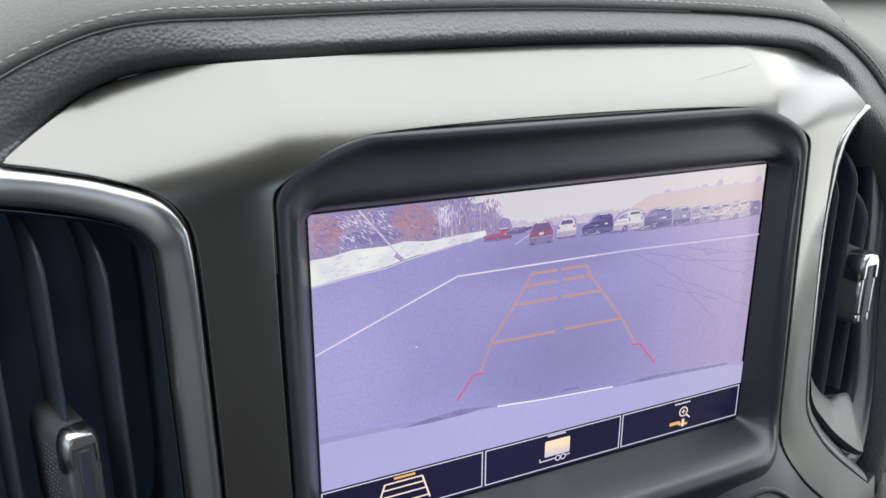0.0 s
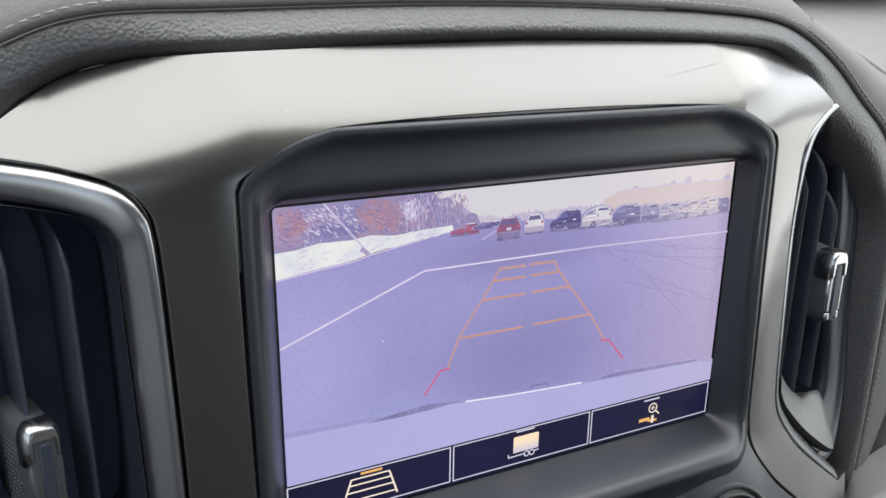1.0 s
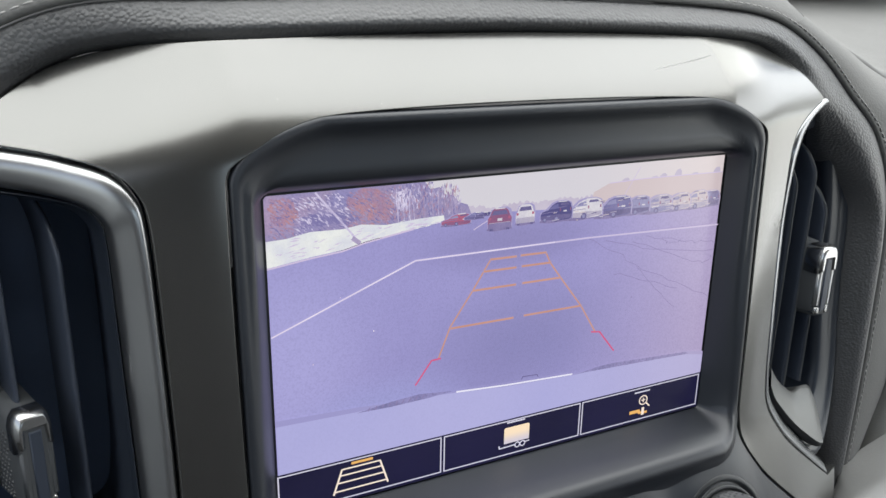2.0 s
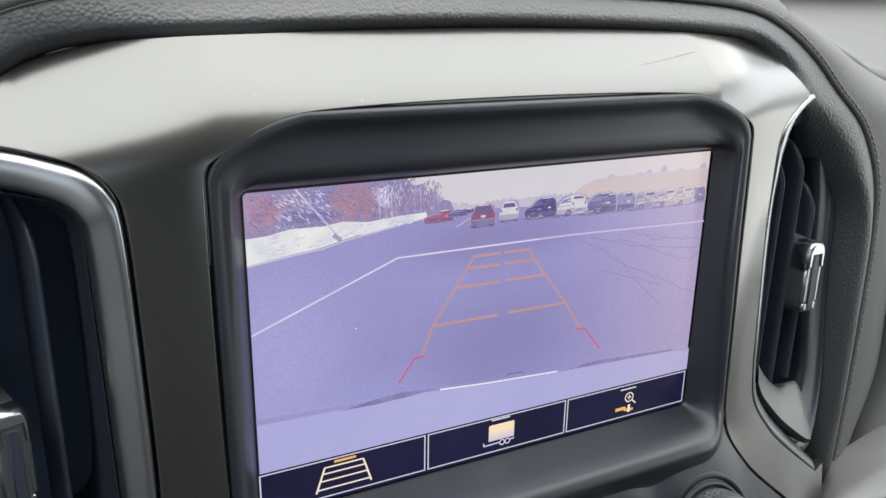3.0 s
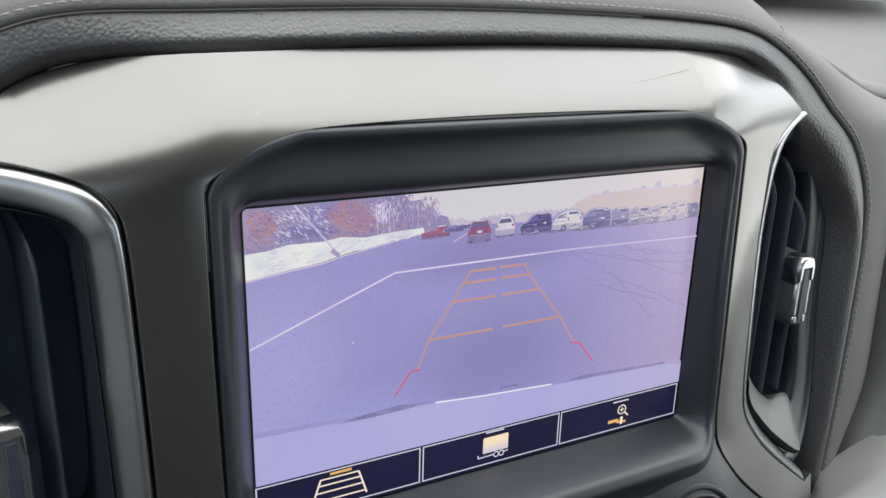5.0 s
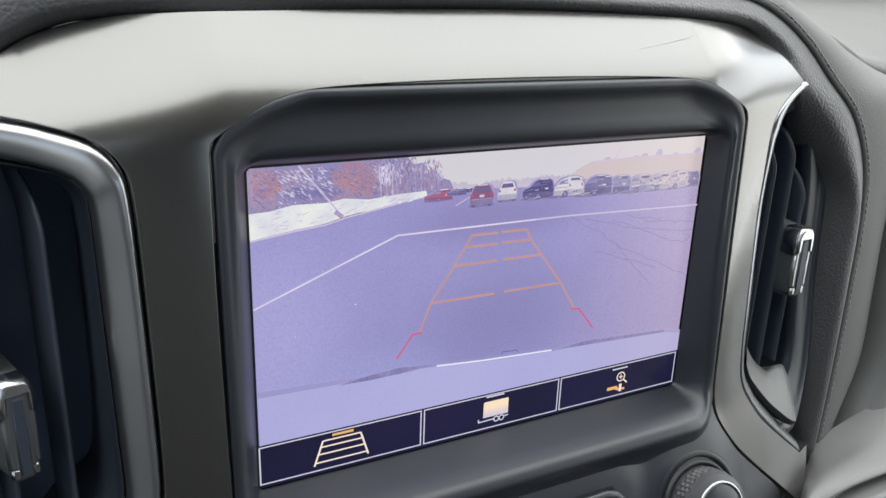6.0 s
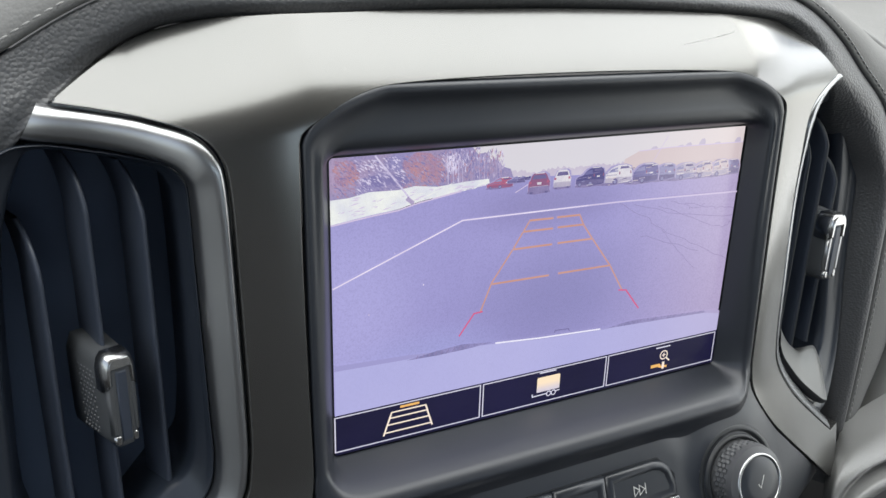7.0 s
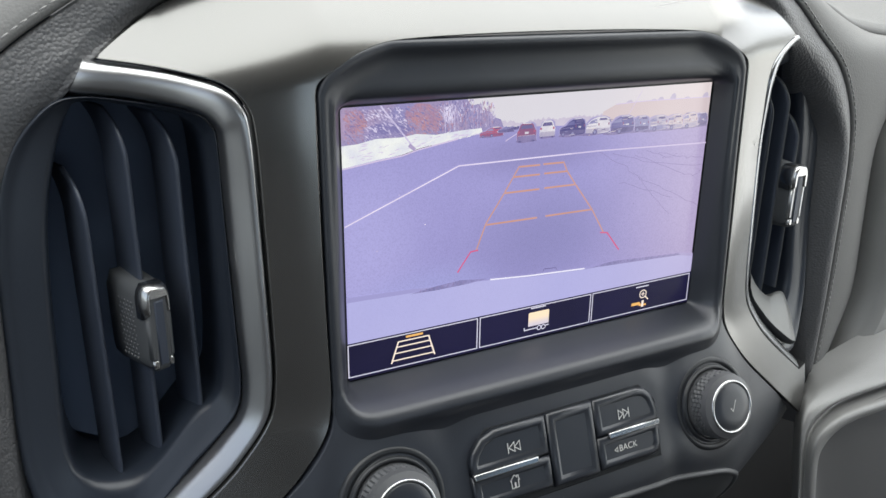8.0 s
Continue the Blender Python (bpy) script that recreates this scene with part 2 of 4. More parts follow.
def join(*bms):
    """Several bmeshes as one."""
    out = bmesh.new()
    for b in bms:
        me = bpy.data.meshes.new("joined")
        b.to_mesh(me)
        b.free()
        out.from_mesh(me)
        bpy.data.meshes.remove(me)
    return out


def disc(x, y, r, n=20):
    return [(x + r * math.cos(2 * math.pi * i / n), y + r * math.sin(2 * math.pi * i / n)) for i in range(n)]


def box(x0, y0, z0, x1, y1, z1):
    """A box in metres of the cab."""
    bm = bmesh.new()
    bmesh.ops.create_cube(bm, size=1.0, matrix=Matrix.LocRotScale(((x0 + x1) / 2, (y0 + y1) / 2, (z0 + z1) / 2), None, (x1 - x0, y1 - y0, z1 - z0)))
    return bm


def lathe(profile, m, n=48):
    """A turned body: profile of (radius, height) along m's z axis."""
    rows = []
    for r, h in profile:
        rows.append([m @ Vector((max(r, 0.001) * math.cos(2 * math.pi * i / n), max(r, 0.001) * math.sin(2 * math.pi * i / n), h)) for i in range(n)])
    return loft(rows, closed=True)


def tube(points, r, n=8):
    """A round bar along a curve."""
    pts, rows = [Vector(p) for p in points], []
    for i, p in enumerate(pts):
        d = (pts[min(i + 1, len(pts) - 1)] - pts[max(i - 1, 0)]).normalized()
        a = d.cross(Vector((0.2, 0.9, 0.4))).normalized()
        b = d.cross(a)
        rows.append([p + r * (math.cos(2 * math.pi * j / n) * a + math.sin(2 * math.pi * j / n) * b) for j in range(n)])
    return loft(rows, closed=True)


def sheet(outer, depth, step=0.4, back=0.3):
    """A panel over the x-z outline that follows depth(x, z), with its rim turned back."""
    from mathutils.geometry import delaunay_2d_cdt
    verts, edges = [], []
    verts += [Vector((p[0], p[1])) for p in outer]
    edges += [(i, (i + 1) % len(outer)) for i in range(len(outer))]
    nb = len(verts)

    def inside(x, z, loop):
        c = False
        for i in range(len(loop)):
            (x1, z1), (x2, z2) = loop[i - 1], loop[i]
            if (z1 > z) != (z2 > z) and x < (x2 - x1) * (z - z1) / (z2 - z1) + x1:
                c = not c
        return c

    def clear(x, z):
        return all((p.x - x) ** 2 + (p.y - z) ** 2 > (0.55 * step) ** 2 for p in verts[:nb])

    xs, zs = [p[0] for p in outer], [p[1] for p in outer]
    x = min(xs)
    odd = 0
    while x < max(xs):
        z = min(zs) + (odd % 2) * step / 2
        while z < max(zs):
            if inside(x, z, outer) and clear(x, z):
                verts.append(Vector((x, z)))
            z += step
        x += step * 0.87
        odd += 1
    v2, _, f2, ov, _, _ = delaunay_2d_cdt(verts, edges, [], 0, 1e-5)
    bm = bmesh.new()
    bv = [bm.verts.new(Vector((p.x, depth(p.x, p.y), p.y)) * CM) for p in v2]
    for f in f2:
        c = sum((v2[i] for i in f), Vector((0, 0))) / len(f)
        if inside(c.x, c.y, outer):
            bm.faces.new([bv[i] for i in f])
    bmesh.ops.delete(bm, geom=[v for v in bm.verts if not v.link_faces], context="VERTS")
    bmesh.ops.recalc_face_normals(bm, faces=bm.faces)
    if sum(f.normal.y for f in bm.faces) > 0:
        bmesh.ops.reverse_faces(bm, faces=bm.faces)
    # the rim: rounded over in two steps, then turned back
    away = {}
    for e in bm.edges:
        if e.is_boundary:
            f = e.link_faces[0]
            mid = (e.verts[0].co + e.verts[1].co) / 2
            d = (e.verts[1].co - e.verts[0].co)
            n = Vector((d.z, 0, -d.x)).normalized()
            if n.dot(f.calc_center_median() - mid) > 0:
                n = -n
            for v in e.verts:
                away[v] = away.get(v, Vector()) + n
    offs = {v: n.normalized() for v, n in away.items()}
    rings = [{v: v for v in offs}]
    r = 0.05 * CM
    for o, d in ((0.7, 0.3), (1.0, 1.0), (1.0, back * CM / r)):
        rings.append({v: bm.verts.new(v.co + n * r * o + Vector((0, r * d, 0))) for v, n in offs.items()})
    for e in [e for e in bm.edges if e.is_boundary and e.verts[0] in offs and e.verts[1] in offs]:
        p, q = e.verts
        for one, two in zip(rings[:-1], rings[1:]):
            bm.faces.new((one[p], one[q], two[q], two[p]))
    bmesh.ops.recalc_face_normals(bm, faces=bm.faces)
    for f in bm.faces:
        f.smooth = True
    me = bpy.data.meshes.new("sheet")
    bm.verts.index_update()
    skin = len(bm.verts) - 3 * len(offs)
    normals = []
    for v in bm.verts:
        if v.index < skin:
            x, z, e = v.co.x / CM, v.co.z / CM, 0.02
            normals.append(Vector((depth(x + e, z) - depth(x - e, z), -2 * e, depth(x, z + e) - depth(x, z - e))).normalized())
        else:
            normals.append(Vector((0, 0, 0)))
    bm.to_mesh(me)
    bm.free()
    me.normals_split_custom_set_from_vertices(normals)
    return me


def thing(name, label, category, base=(0, 0, 0), group="", kind=""):
    """A thing: an empty at its base, in the dashboard's own leaning frame."""
    ob = new(name)
    ob.empty_display_size = 0.02
    ob.matrix_world = FRAME @ Matrix.Translation(Vector(base) * CM)
    return tagged(ob, label, category, group, kind)


def part(name, bm, material, parent, label=""):
    """One mesh object under a thing or under a part."""
    me = bm
    if not isinstance(bm, bpy.types.Mesh):
        me = bpy.data.meshes.new(name)
        bm.to_mesh(me)
        bm.free()
    if not me.materials:
        me.materials.append(material)
    ob = new(name, me)
    if parent is not None:
        ob.parent = parent
        if parent.type == "EMPTY":
            ob.matrix_parent_inverse = parent.matrix_basis.inverted() @ FRAME
    else:
        ob.matrix_world = FRAME
    return tagged(ob, label)


def mirror(points, s):
    return [(s * p[0], *p[1:]) for p in points]


# ---- the cab that closes the place ----
def cab_part(name, bm, material, label, category):
    me = bpy.data.meshes.new(name)
    bm.to_mesh(me)
    bm.free()
    me.materials.append(material)
    return tagged(new(name, me), label, category, kind="structure")


cab_part("floor", box(-0.9, -2.35, -0.06, 0.9, 0.9, 0.0), CARPET, "black carpeted floor of the truck cab", "floor")
cab_part("ceiling", box(-0.9, -2.35, 1.52, 0.9, -0.31, 1.58), HEADLINER, "grey cloth headliner over the cab", "ceiling")
for side, name in ((-1, "wall_left"), (1, "wall_right")):
    x0, x1 = sorted((side * 0.88, side * 0.94))
    # unseen bar across the right window, added to reflect as a darker band
    rail = [box(x0, -0.95, 0.925, x1, 0.54, 1.03)] if side > 0 else []
    cab_part(name, join(*rail, box(x0, -0.95, 0.0, x1, 0.9, 0.74 if side < 0 else 0.58), box(x0, -0.95, 1.36, x1, 0.9, 1.58), box(x0, 0.54, 0.74 if side < 0 else 0.58, x1, 0.9, 1.36)), DOOR if side < 0 else BOUNCE_TRIM, "grey front door trim with a window opening", "wall")
    # box added over the left rear window so the trim reflects no sky
    closed = [box(x0, -1.95, 0.90, x1, -1.10, 1.38)] if side < 0 else []
    cab_part(name + "_rear", join(*closed, box(x0, -2.35, 0.0, x1, -0.95, 0.92), box(x0, -2.35, 1.36, x1, -0.95, 1.58), box(x0, -1.15, 0.92, x1, -0.95, 1.36), box(x0, -2.35, 0.92, x1, -1.9, 1.36)), CAB, "dark rear door trim, its window filled in on the left", "wall")
cab_part("dash_body", join(box(-0.86, 0.20, 0.0, 0.86, 0.84, 0.66), box(-0.3, 0.1, 0.0, 0.3, 0.22, 0.5)), CAB, "dark body of the dashboard under its skins", "dashboard")
cab_part("wall_back", join(box(-0.9, -2.41, 0.0, 0.9, -2.35, 0.95), box(-0.9, -2.41, 1.36, 0.9, -2.35, 1.58), box(-0.9, -2.41, 0.95, -0.65, -2.35, 1.36), box(0.65, -2.41, 0.95, 0.9, -2.35, 1.36)), CAB, "dark rear cab wall with a window opening", "wall")
# unseen partition, added so the left trim reflects dark instead of rear light
cab_part("reflection_blocker", box(-0.88, -0.98, 0.0, 0.88, -0.92, 0.80), CAB, "unseen dark partition added to block rear light", "wall")
cab_part("wall_front", box(-0.9, 0.84, 0.0, 0.9, 0.9, 0.92), CAB, "dark firewall under the windshield", "wall")

# ---- outlines of the centre stack ----
HALF_OPENING = [(0, 7.63), (3.5, 7.6), (6.2, 7.52), (7.4, 7.4), (8.3, 7.12), (9.05, 6.72), (9.65, 6.35), (9.88, 6.0), (9.93, 5.2), (9.95, 2), (9.93, -2),
                (9.9, -4.6), (9.97, -5.6), (10.2, -6.4), (10.9, -7.4), (12.2, -8.75), (15.6, -11.6), (18.8, -14.1), (19.6, -15.2)]
RIGHT_OPENING = HALF_OPENING[:-2] + [(18.1, -13.65)]
OPENING = mirror(HALF_OPENING[:0:-1], -1) + RIGHT_OPENING
ARCH = [(-16, 7), (-15.2, 7.6), (-14.3, 8.2), (-13.4, 8.68), (-11.8, 9.1), (-10.3, 9.27), (-8.8, 9.35), (-5.4, 9.45), (0, 9.53), (5, 9.47), (8.1, 9.36),
        (9.74, 9.24), (10.87, 9.11), (11.7, 8.88), (12.51, 8.45), (13.37, 7.83), (14.18, 7.04)]
VENT_EDGE = {-1: [(16.0, 7.0), (14.86, 6.83), (13.63, 6.58), (12.55, 6.23), (11.95, 5.61), (11.73, 4.65), (11.64, 1.57), (11.6, -2.8), (11.67, -4.5), (11.93, -5.74),
                  (12.83, -7.06), (14.34, -8.55), (18.2, -11.6)],
             1: [(14.18, 7.04), (13.47, 6.83), (12.75, 6.52), (12.17, 6.1), (11.85, 5.54), (11.76, 4.68), (11.98, 1.61), (12, -2.8), (12.1, -4.5), (12.4, -5.8),
                 (13.3, -7.1), (14.8, -8.6), (18.4, -11.4)]}


def flatten(points, k=5):
    return [(p.x, p.y) for p in crv([(x, z, 0) for x, z in points], k)]


left_edge = mirror(flatten(VENT_EDGE[-1]), -1)
right_edge = flatten(VENT_EDGE[1])
silver_outline = flatten(ARCH) + right_edge[1:] + [(19.4, -11.4), (19.13, -11.96), (18.5, -13.1)] + flatten(OPENING)[::-1] + [(-19.8, -15.3), (-19.8, -12.9)] + left_edge[:0:-1]
bezel = thing("trim_bezel", "satin silver painted trim arch framing display and vents", "trim", (0, 0, -15))
lip = flatten(OPENING, 8)
part("inner_lip", tube([(x, face_y(x, z) + 0.02, z) for x, z in lip if z > -14.5], 0.018, 6), SILVER, bezel, "fine bright inner edge")
scratch = crv([(5.0, face_y(5.0, 8.4) - 0.004, 8.4), (6.3, face_y(6.3, 8.57) - 0.004, 8.57), (7.7, face_y(7.7, 8.78) - 0.004, 8.78), (9.2, face_y(9.2, 8.98) - 0.004, 8.98)], 8)
part("scratch", tube(scratch, 0.007, 5), SCUFF, bezel, "long faint grey scratch")
nick = [(x, face_y(x, z) - 0.004, z) for x, z in ((11.26, 2.42), (11.4, 2.3), (11.52, 2.2))]
part("scratch", tube(nick, 0.012, 5), PRINT, bezel, "short pale scratch")
part("arch", sheet(silver_outline, face_y, 0.42, 0.45), SILVER, bezel)

# ---- centre panel: surround of the display, ledge and lower control face ----
panel = thing("centre_panel", "black plastic centre stack panel round the display", "panel", (0, 0, -19))


def ring(hx, zt, zb, top, bottom, ys, yt, yb, on_face=True):
    """A closed loop round the display: half width, top, bottom, its upper and lower corner cuts, and its depth at the sides, top and bottom."""
    pts = []

    def corner(p, q, c, ya, yb_, n=10):
        for i in range(n):
            t = i / n
            a = Vector(p) * (1 - t) ** 2 + Vector(c) * 2 * t * (1 - t) + Vector(q) * t * t
            pts.append((a.x, a.y, ya * (1 - t) + yb_ * t))

    def side(p, q, y, n):
        for i in range(n):
            a = Vector(p).lerp(Vector(q), i / n)
            pts.append((a.x, a.y, y))

    (cx, cz), (bx, bz) = top, bottom
    side((-hx, zb + bz), (-hx, zt - cz), ys, 14)
    corner((-hx, zt - cz), (-hx + cx, zt), (-hx + 0.12 * cx, zt - 0.28 * cz), ys, yt)
    side((-hx + cx, zt), (hx - cx, zt), yt, 24)
    corner((hx - cx, zt), (hx, zt - cz), (hx - 0.12 * cx, zt - 0.28 * cz), yt, ys)
    side((hx, zt - cz), (hx, zb + bz), ys, 14)
    corner((hx, zb + bz), (hx - bx, zb), (hx, zb), ys, yb)
    side((hx - bx, zb), (-hx + bx, zb), yb, 24)
    corner((-hx + bx, zb), (-hx, zb + bz), (-hx, zb), yb, ys)
    return [Vector((x, y + (face_y(x, z) if on_face else 0), z)) for x, z, y in pts]


part("display_surround", loft([
    ring(9.80, 7.50, -8.00, (2.6, 1.6), (1.6, 1.6), 0.25, 0.25, 0.3),
    ring(9.78, 7.48, -7.65, (2.6, 1.6), (1.6, 1.6), 0.06, 0.06, 0.05),
    ring(9.74, 7.44, -7.25, (2.6, 1.6), (1.5, 1.5), 0.02, 0.02, -0.03),
    ring(9.68, 7.38, -6.90, (2.6, 1.6), (1.4, 1.4), 0.0, 0.0, -0.16),
    ring(9.60, 7.30, -6.58, (2.55, 1.58), (1.3, 1.3), 0.02, 0.02, -0.36),
    ring(9.52, 7.20, -6.28, (2.5, 1.53), (1.2, 1.2), 0.05, 0.08, -0.58),
    ring(9.40, 7.05, -6.00, (2.4, 1.45), (1.1, 1.1), 0.12, 0.25, -0.66),
    ring(9.28, 6.70, -5.78, (2.2, 1.3), (0.9, 0.9), -0.92, -0.45, -1.75, False),
    ring(9.15, 6.10, -5.62, (1.6, 1.0), (0.7, 0.7), -0.72, -0.55, -1.1, False),
    ring(9.02, 5.65, -5.48, (0.8, 0.5), (0.5, 0.5), -0.5, -0.66, -0.6, False),
    ring(8.92, 5.42, -5.38, (0.4, 0.35), (0.3, 0.3), -0.25, -0.35, -0.25, False),
    ring(8.78, 5.28, -5.30, (0.2, 0.2), (0.2, 0.2), 0.01, 0.01, 0.01, False)], closed=True), BLACK, panel)

flare = [(x - 0.2, z - 0.1) for x, z in flatten(HALF_OPENING[11:])]
right_flare = [(x - 0.2, z - 0.1) for x, z in flatten(RIGHT_OPENING[11:])]
low_ring = [(p.x, p.z) for p in ring(9.80, 7.50, -6.75, (2.6, 1.6), (1.3, 1.3), 0, 0, 0)]
low_edge = [p for p in low_ring if p[1] < -5.3]
low_edge = sorted(low_edge, key=lambda p: -math.atan2(p[0], -p[1] - 4.0))
lower_outline = right_flare + [(17.4, -14.5), (16.84, -15.11), (15.12, -16.71), (12.5, -19.5), (-19.5, -19.5)] + mirror(flare[::-1], -1) + low_edge[::-1]


def step_(v, a, b):
    v = min(1.0, max(0.0, (v - a) / (b - a)))
    return v * v * (3 - 2 * v)


def control_y(x, z):
    """The control face: a swelling round the button cluster and round each knob."""
    d = math.hypot(max(0.0, abs(x - 0.1) - 4.1), max(0.0, abs(z + 9.4) - 1.3)) - 0.75
    flat_left = step_(d, 0.0, 1.5)
    for kx in (8.25, -8.1):
        flat_left *= step_(math.hypot(x - kx, z + 9.35), 2.3, 3.9)
    up = 0.2 * (1 - flat_left)
    return face_y(x, z) + 0.03 - up + 0.09 * max(0.0, -10.4 - z) ** 2


part("control_face", sheet(lower_outline, control_y, 0.28, 0.4), BLACK, panel)

# ---- the display ----
SCREEN = Matrix(((1, 0, 0, 0), (0, 0, -1, 0), (0, 1, 0, 0), (0, 0, 0, 1)))  # x, z of the stack; height towards the viewer
# flecks of dust on the panel
for x, z, r in ((-1.7, -7.7, 0.016), (-3.7, -7.75, 0.02), (-4.1, -7.9, 0.026), (4.0, -8.05, 0.014), (-2.8, -7.85, 0.013), (6.2, -8.6, 0.013)):
    part("dust_fleck", lathe([(r, -0.02), (r * 0.8, 0.008), (r * 0.3, 0.012), (0.0, 0.012)], Matrix.Translation((x, control_y(x, z), z)) @ SCREEN, 7), PRINT, panel, "pale fleck of dust")
screen = thing("display_screen", "glossy colour touchscreen showing a reversing camera view", "display", (0, 0, -5.2))
part("glass", prism([(-8.85, -5.35), (8.85, -5.35), (8.85, 5.32), (-8.85, 5.32)], -0.5, -0.06, SCREEN, 0.02), PIANO, screen)
layer = [-0.055]


def shown(name, poly, material, parent=None):
    """A flat shape of the picture, one layer over the last."""
    layer[0] += 0.00022
    return part(name, flat(poly, SCREEN, layer[0]), material, parent or screen)


def drawn(name, points, w, material, parent=None, closed=False):
    layer[0] += 0.00022
    return part(name, strip(points, w, SCREEN, layer[0], closed), material, parent or screen)


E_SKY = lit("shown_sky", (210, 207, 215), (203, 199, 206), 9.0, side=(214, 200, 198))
# the asphalt's pale left patch and its side tone are painted haze
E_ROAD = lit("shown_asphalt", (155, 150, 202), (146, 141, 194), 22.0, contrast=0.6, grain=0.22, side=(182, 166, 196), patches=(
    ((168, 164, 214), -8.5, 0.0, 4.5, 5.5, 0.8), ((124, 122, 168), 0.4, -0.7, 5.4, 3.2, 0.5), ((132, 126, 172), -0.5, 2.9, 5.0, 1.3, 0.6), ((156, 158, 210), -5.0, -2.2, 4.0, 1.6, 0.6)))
E_WOOD = lit("shown_wood", (142, 137, 184), (158, 142, 174), 110.0, contrast=0.4, grain=0.4, patches=(((174, 150, 180), -8.4, 4.6, 1.6, 0.9, 0.8), ((166, 138, 156), -5.2, 4.6, 1.0, 0.7, 0.7)))
# bluish shadow among the twigs, painted as a darker tone
E_SHADOW = lit("shown_shaded_twigs", (114, 108, 158), (132, 124, 170), 200.0)
E_RUST = lit("shown_rust_leaves", (180, 136, 148), (158, 130, 162), 260.0, contrast=0.35, grain=0.4)
E_FROST = lit("shown_frosted_twigs", (214, 206, 230), (184, 174, 208), 300.0, contrast=0.35, grain=0.3)
E_TRUNK = lit("shown_trunks", (176, 164, 196), (146, 132, 172), 300.0, grain=0.3)
E_SNOW = lit("shown_snow", (230, 232, 228), (208, 210, 222), 120.0, contrast=0.4, grain=0.12)
E_DRIFT = lit("shown_drift", (216, 218, 218), (226, 226, 224), 200.0)
E_LINE = lit("shown_white_line", (232, 222, 238), (214, 202, 226), 90.0)
E_BLUR = lit("shown_blur", (160, 153, 194), (154, 147, 190), 60.0, side=(196, 182, 198), glare_most=0.7)
E_LINE_SOFT = lit("shown_line_blur", (186, 180, 216), side=(196, 182, 206))
E_AMBER_SOFT = lit("shown_amber_blur", (176, 148, 166))
E_FAINT = lit("shown_faint_line", (200, 186, 214))
E_CRACK = lit("shown_crack", (134, 122, 164))
E_BUMPER = lit("shown_bumper", (164, 163, 212), (174, 172, 217), 14.0, grain=0.08, side=(184, 176, 210))
E_BUMPER_SOFT = lit("shown_bumper_haze", (152, 148, 196), side=(176, 164, 198))
E_BUMPER_EDGE = lit("shown_bumper_edge", (124, 120, 166), (148, 142, 190), 120.0, grain=0.5, side=(164, 154, 190))
E_GLINT = lit("shown_glint", (230, 228, 242))
E_AMBER = lit("shown_amber", (198, 148, 132), (190, 138, 122), 120.0)
E_RED = lit("shown_red", (204, 92, 132))
E_NAVY = lit("shown_navy", (18, 16, 46), (25, 22, 58), 20.0)
E_FRAME = lit("shown_frame", (206, 204, 222))
E_CREAM = lit("shown_cream", (240, 224, 210))
E_GOLD = lit("shown_gold", (232, 178, 102))
E_BOX = lit("shown_trailer_box", (246, 222, 190), low=(206, 198, 210), low_z=(-4.2, -4.66))
E_BUILDING = lit("shown_building", (204, 190, 192), (198, 182, 186), 20.0)
E_HAZE = lit("shown_far_woods", (196, 188, 204), (182, 172, 194), 120.0)
E_CARS = {k: lit("shown_car_" + k, c, d, 170.0, contrast=0.5, grain=0.25, side=(208, 196, 200), glare_most=0.25) for k, c, d in (
    ("red", (150, 98, 132), (130, 86, 124)), ("bright_red", (176, 98, 126), (158, 92, 124)), ("white", (218, 214, 220), (196, 192, 208)),
    ("blue", (86, 82, 134), (78, 74, 126)), ("slate", (120, 116, 164), (100, 98, 150)), ("steel", (150, 148, 186), (128, 126, 170)),
    ("silver", (182, 174, 192), (160, 154, 182)), ("cream", (208, 194, 194), (186, 174, 188)), ("glass", (94, 88, 134), (114, 106, 150)), ("shade", (122, 112, 156), (140, 130, 172)))}

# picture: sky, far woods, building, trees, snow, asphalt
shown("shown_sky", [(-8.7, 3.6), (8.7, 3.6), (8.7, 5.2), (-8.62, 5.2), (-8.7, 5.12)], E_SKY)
rnd = random.Random(5)
ridge = [(-2.4, 3.8)] + [(-2.4 + 0.08 * i, 4.14 + rnd.uniform(0, 0.12) + 0.05 * math.sin(i * 0.3)) for i in range(70)] + [(3.3, 3.8)]
shown("shown_far_wood", ridge, E_HAZE)
shown("shown_building", [(2.6, 3.7), (2.75, 4.30), (3.4, 4.56), (5.0, 4.60), (8.7, 4.56), (8.7, 3.6)], E_BUILDING)
for x, h in ((4.1, 0.16), (5.4, 0.12), (5.8, 0.2), (6.5, 0.34), (7.3, 0.1), (8.4, 0.26)):
    shown("shown_roof_unit", [(x - 0.18, 4.57), (x + 0.16, 4.57), (x + 0.16, 4.57 + h * 0.5), (x + 0.08, 4.57 + h * 0.8), (x - 0.06, 4.57 + h * 0.7), (x - 0.16, 4.57 + h * 0.3)], E_HAZE)
drawn("shown_roof_edge", [(3.4, 4.56), (5.0, 4.60), (8.7, 4.56)], 0.035, E_FAINT)
shown("shown_wood", [(-8.7, 3.7), (-8.7, 5.12), (-8.62, 5.2), (-3.7, 5.2), (-3.5, 4.95), (-3.2, 5.0), (-3.0, 4.75), (-2.75, 4.7), (-2.5, 4.45), (-2.2, 4.35), (-2.0, 3.9), (-3.0, 3.8)], E_WOOD)
def shown_many(name, polys, material):
    """Many small touches of one colour in one layer."""
    layer[0] += 0.00022
    part(name, join(*[flat([(max(-8.68, min(8.66, u)), min(5.19, v)) for u, v in q], SCREEN, layer[0]) for q in polys]), material, screen)


